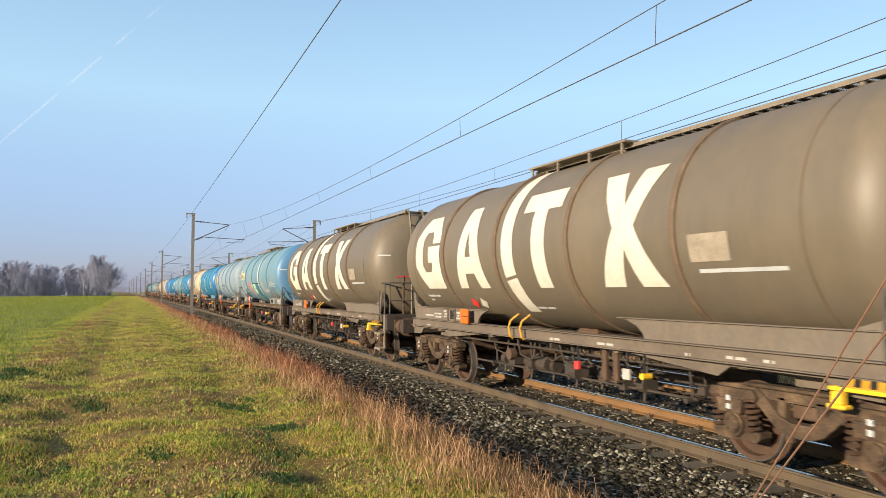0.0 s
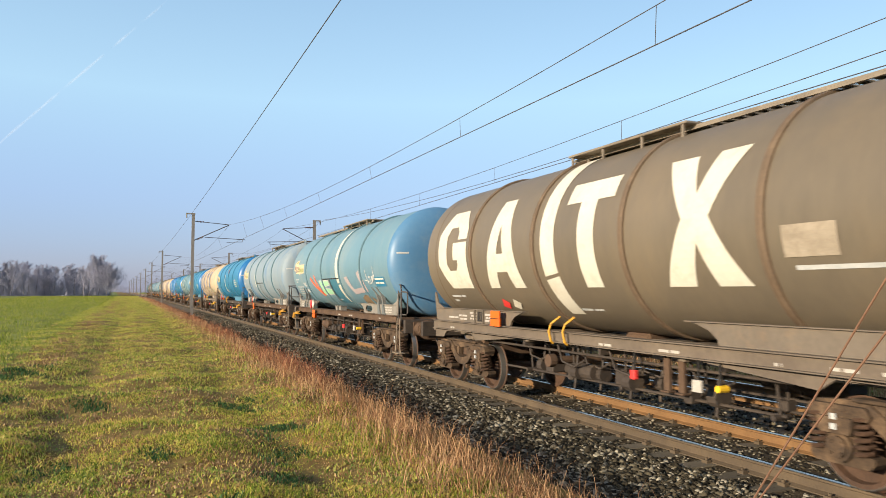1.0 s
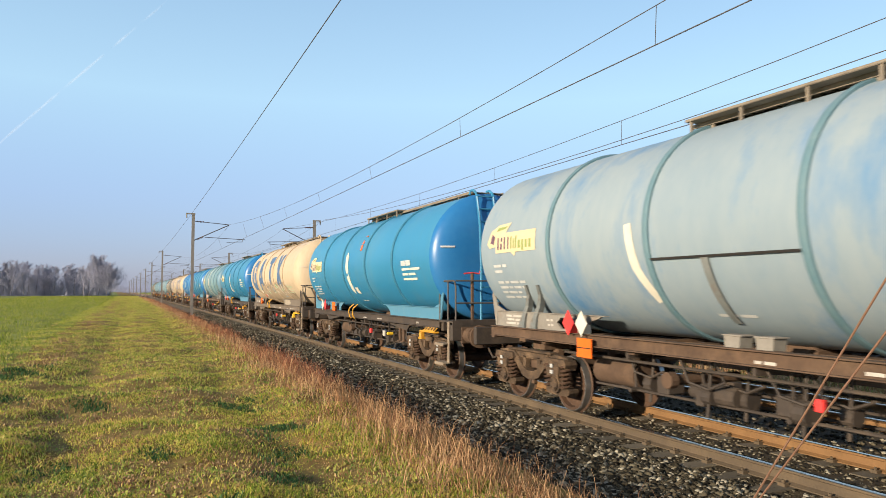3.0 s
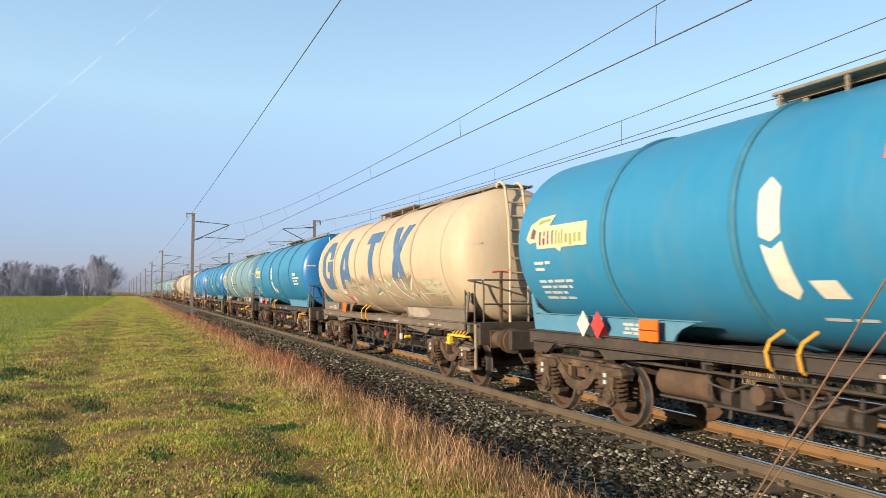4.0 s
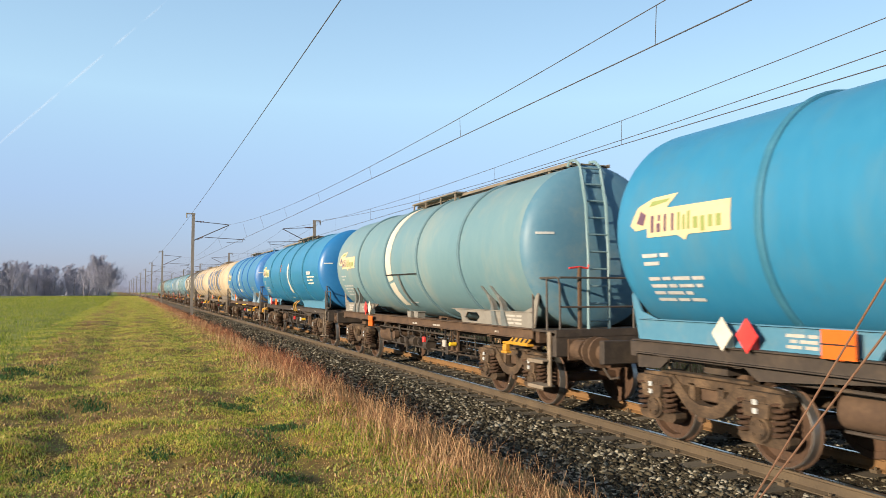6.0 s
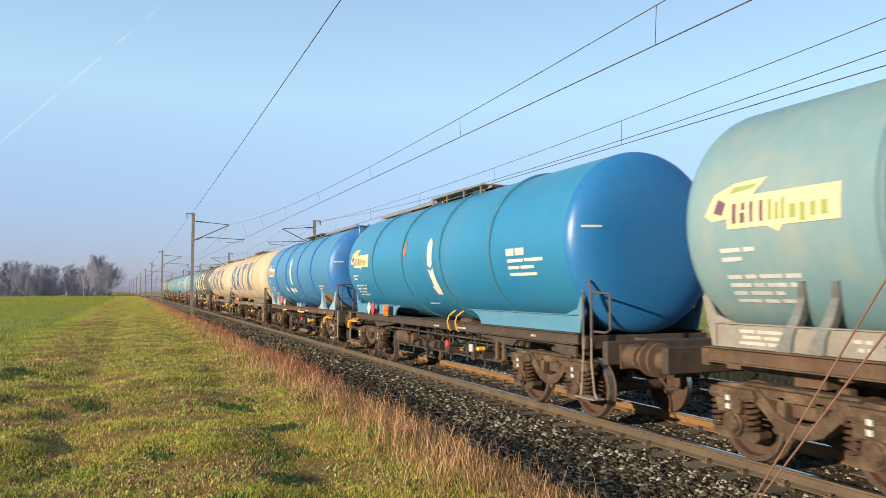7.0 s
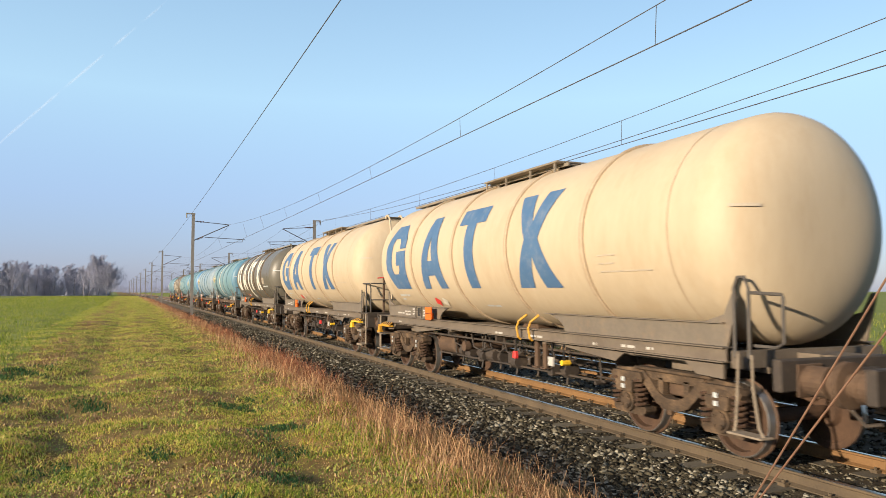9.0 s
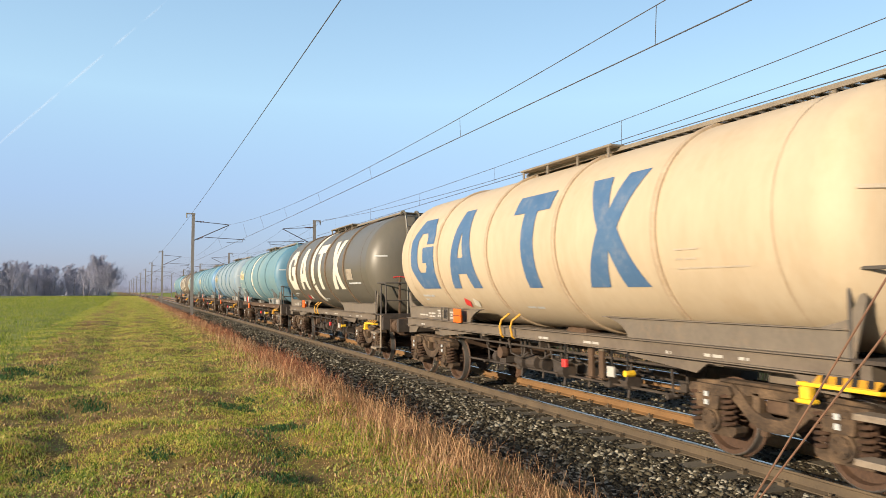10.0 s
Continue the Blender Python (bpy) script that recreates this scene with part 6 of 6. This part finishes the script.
# green weed clumps, and soft shade of tufts and ruts drawn as dark leaves
def weed_shade_spots(x, y, g):
    spots = ((1.5, 7.9, 0.3), (1.62, 9.0, 0.35), (1.5, 11.2, 0.4), (1.3, 6.6, 0.25), (-0.75, 8.0, 0.25), (-1.9, 9.2, 0.45), (-2.1, 12.5, 0.6), (-0.6, 12.0, 0.4), (0.3, 8.2, 0.2), (-2.3, 17, 0.8), (0.6, 5.6, 0.22))
    d = np.full(len(x), 9.0)
    for sx, sy, r in spots:
        d = np.minimum(d, np.hypot(x - sx, (y - sy) * 0.55) / r)
    return d + 0.35 * np.sin(9 * x + 5 * y) + 0.9 * g.random(len(x)) ** 0.5 < 1.15


blades("dark_weeds", M["clump"], 90000, -3.2, 2.2, 4.5, 20, 0.02, 0.07, 0.007, 1.5, 15, "low dark green weeds, with rut and tuft shade in their colour", "weeds", keep=weed_shade_spots)


# ---- the contrail, far and high ----
def build_contrail():
    m = bpy.data.materials.new("glowing_vapour")
    m.use_nodes = True
    n, l = m.node_tree.nodes, m.node_tree.links
    n.clear()
    out, mix, tr, em, tx = (n.new("ShaderNode" + k) for k in ("OutputMaterial", "MixShader", "BsdfTransparent", "Emission", "TexNoise"))
    # sunlight on the vapour is a weak emission, thinned out by noise
    em.inputs[0].default_value = (0.46, 0.49, 0.52, 1)
    tx.inputs["Scale"].default_value = 0.006
    r = n.new("ShaderNodeMapRange")
    r.inputs["From Min"].default_value, r.inputs["From Max"].default_value, r.inputs["To Max"].default_value = 0.38, 0.66, 0.15
    tc = n.new("ShaderNodeTexCoord")
    l.new(tc.outputs["Object"], tx.inputs["Vector"])
    l.new(tx.outputs[0], r.inputs[0])
    l.new(r.outputs[0], mix.inputs[0])
    l.new(tr.outputs[0], mix.inputs[1])
    l.new(em.outputs[0], mix.inputs[2])
    l.new(mix.outputs[0], out.inputs[0])
    c, s = math.cos(YAW), math.sin(YAW)
    bm = bmesh.new()
    for wide, away in ((3.4, 3820), (2.2, 3810), (1.1, 3800)):
        prev = None
        for k in range(25):
            f = k / 24
            mid = Vector((-0.615 + 0.225 * f, 1.0, 0.205 + 0.198 * f)) * away
            w = Vector((15, 0, 17)) * wide * (0.6 + 0.5 * math.sin(k * 1.9) ** 2)
            pair = [bm.verts.new((q.x * c + q.y * s, -q.x * s + q.y * c, q.z)) for q in (mid - w, mid + w)]
            if prev:
                bm.faces.new((prev[0], prev[1], pair[1], pair[0]))
            prev = pair
    tagged(part("contrail", bm, m), "faint white contrail high in the sky", "contrail", kind="structure")


build_contrail()


def motions():
    for w, y0 in zip(wagons, WAGON_Y):
        rows = []
        for k in range(21):
            t = k * 0.5
            y = y0 - SPEED * t
            rows.append((t, Matrix.Translation((TRACK_X + bend(y), y, 0)) @ Matrix.Rotation(-heading(y), 4, "Z")))
        walk(w, rows)
    turn = SPEED / 0.46
    spins = [(k / FPS, Matrix.Rotation(turn * k / FPS, 4, "X")) for k in range(301)]
    for w, at in wheelsets:
        walk(w, [(t, Matrix.Translation(at) @ m) for t, m in spins])


motions()
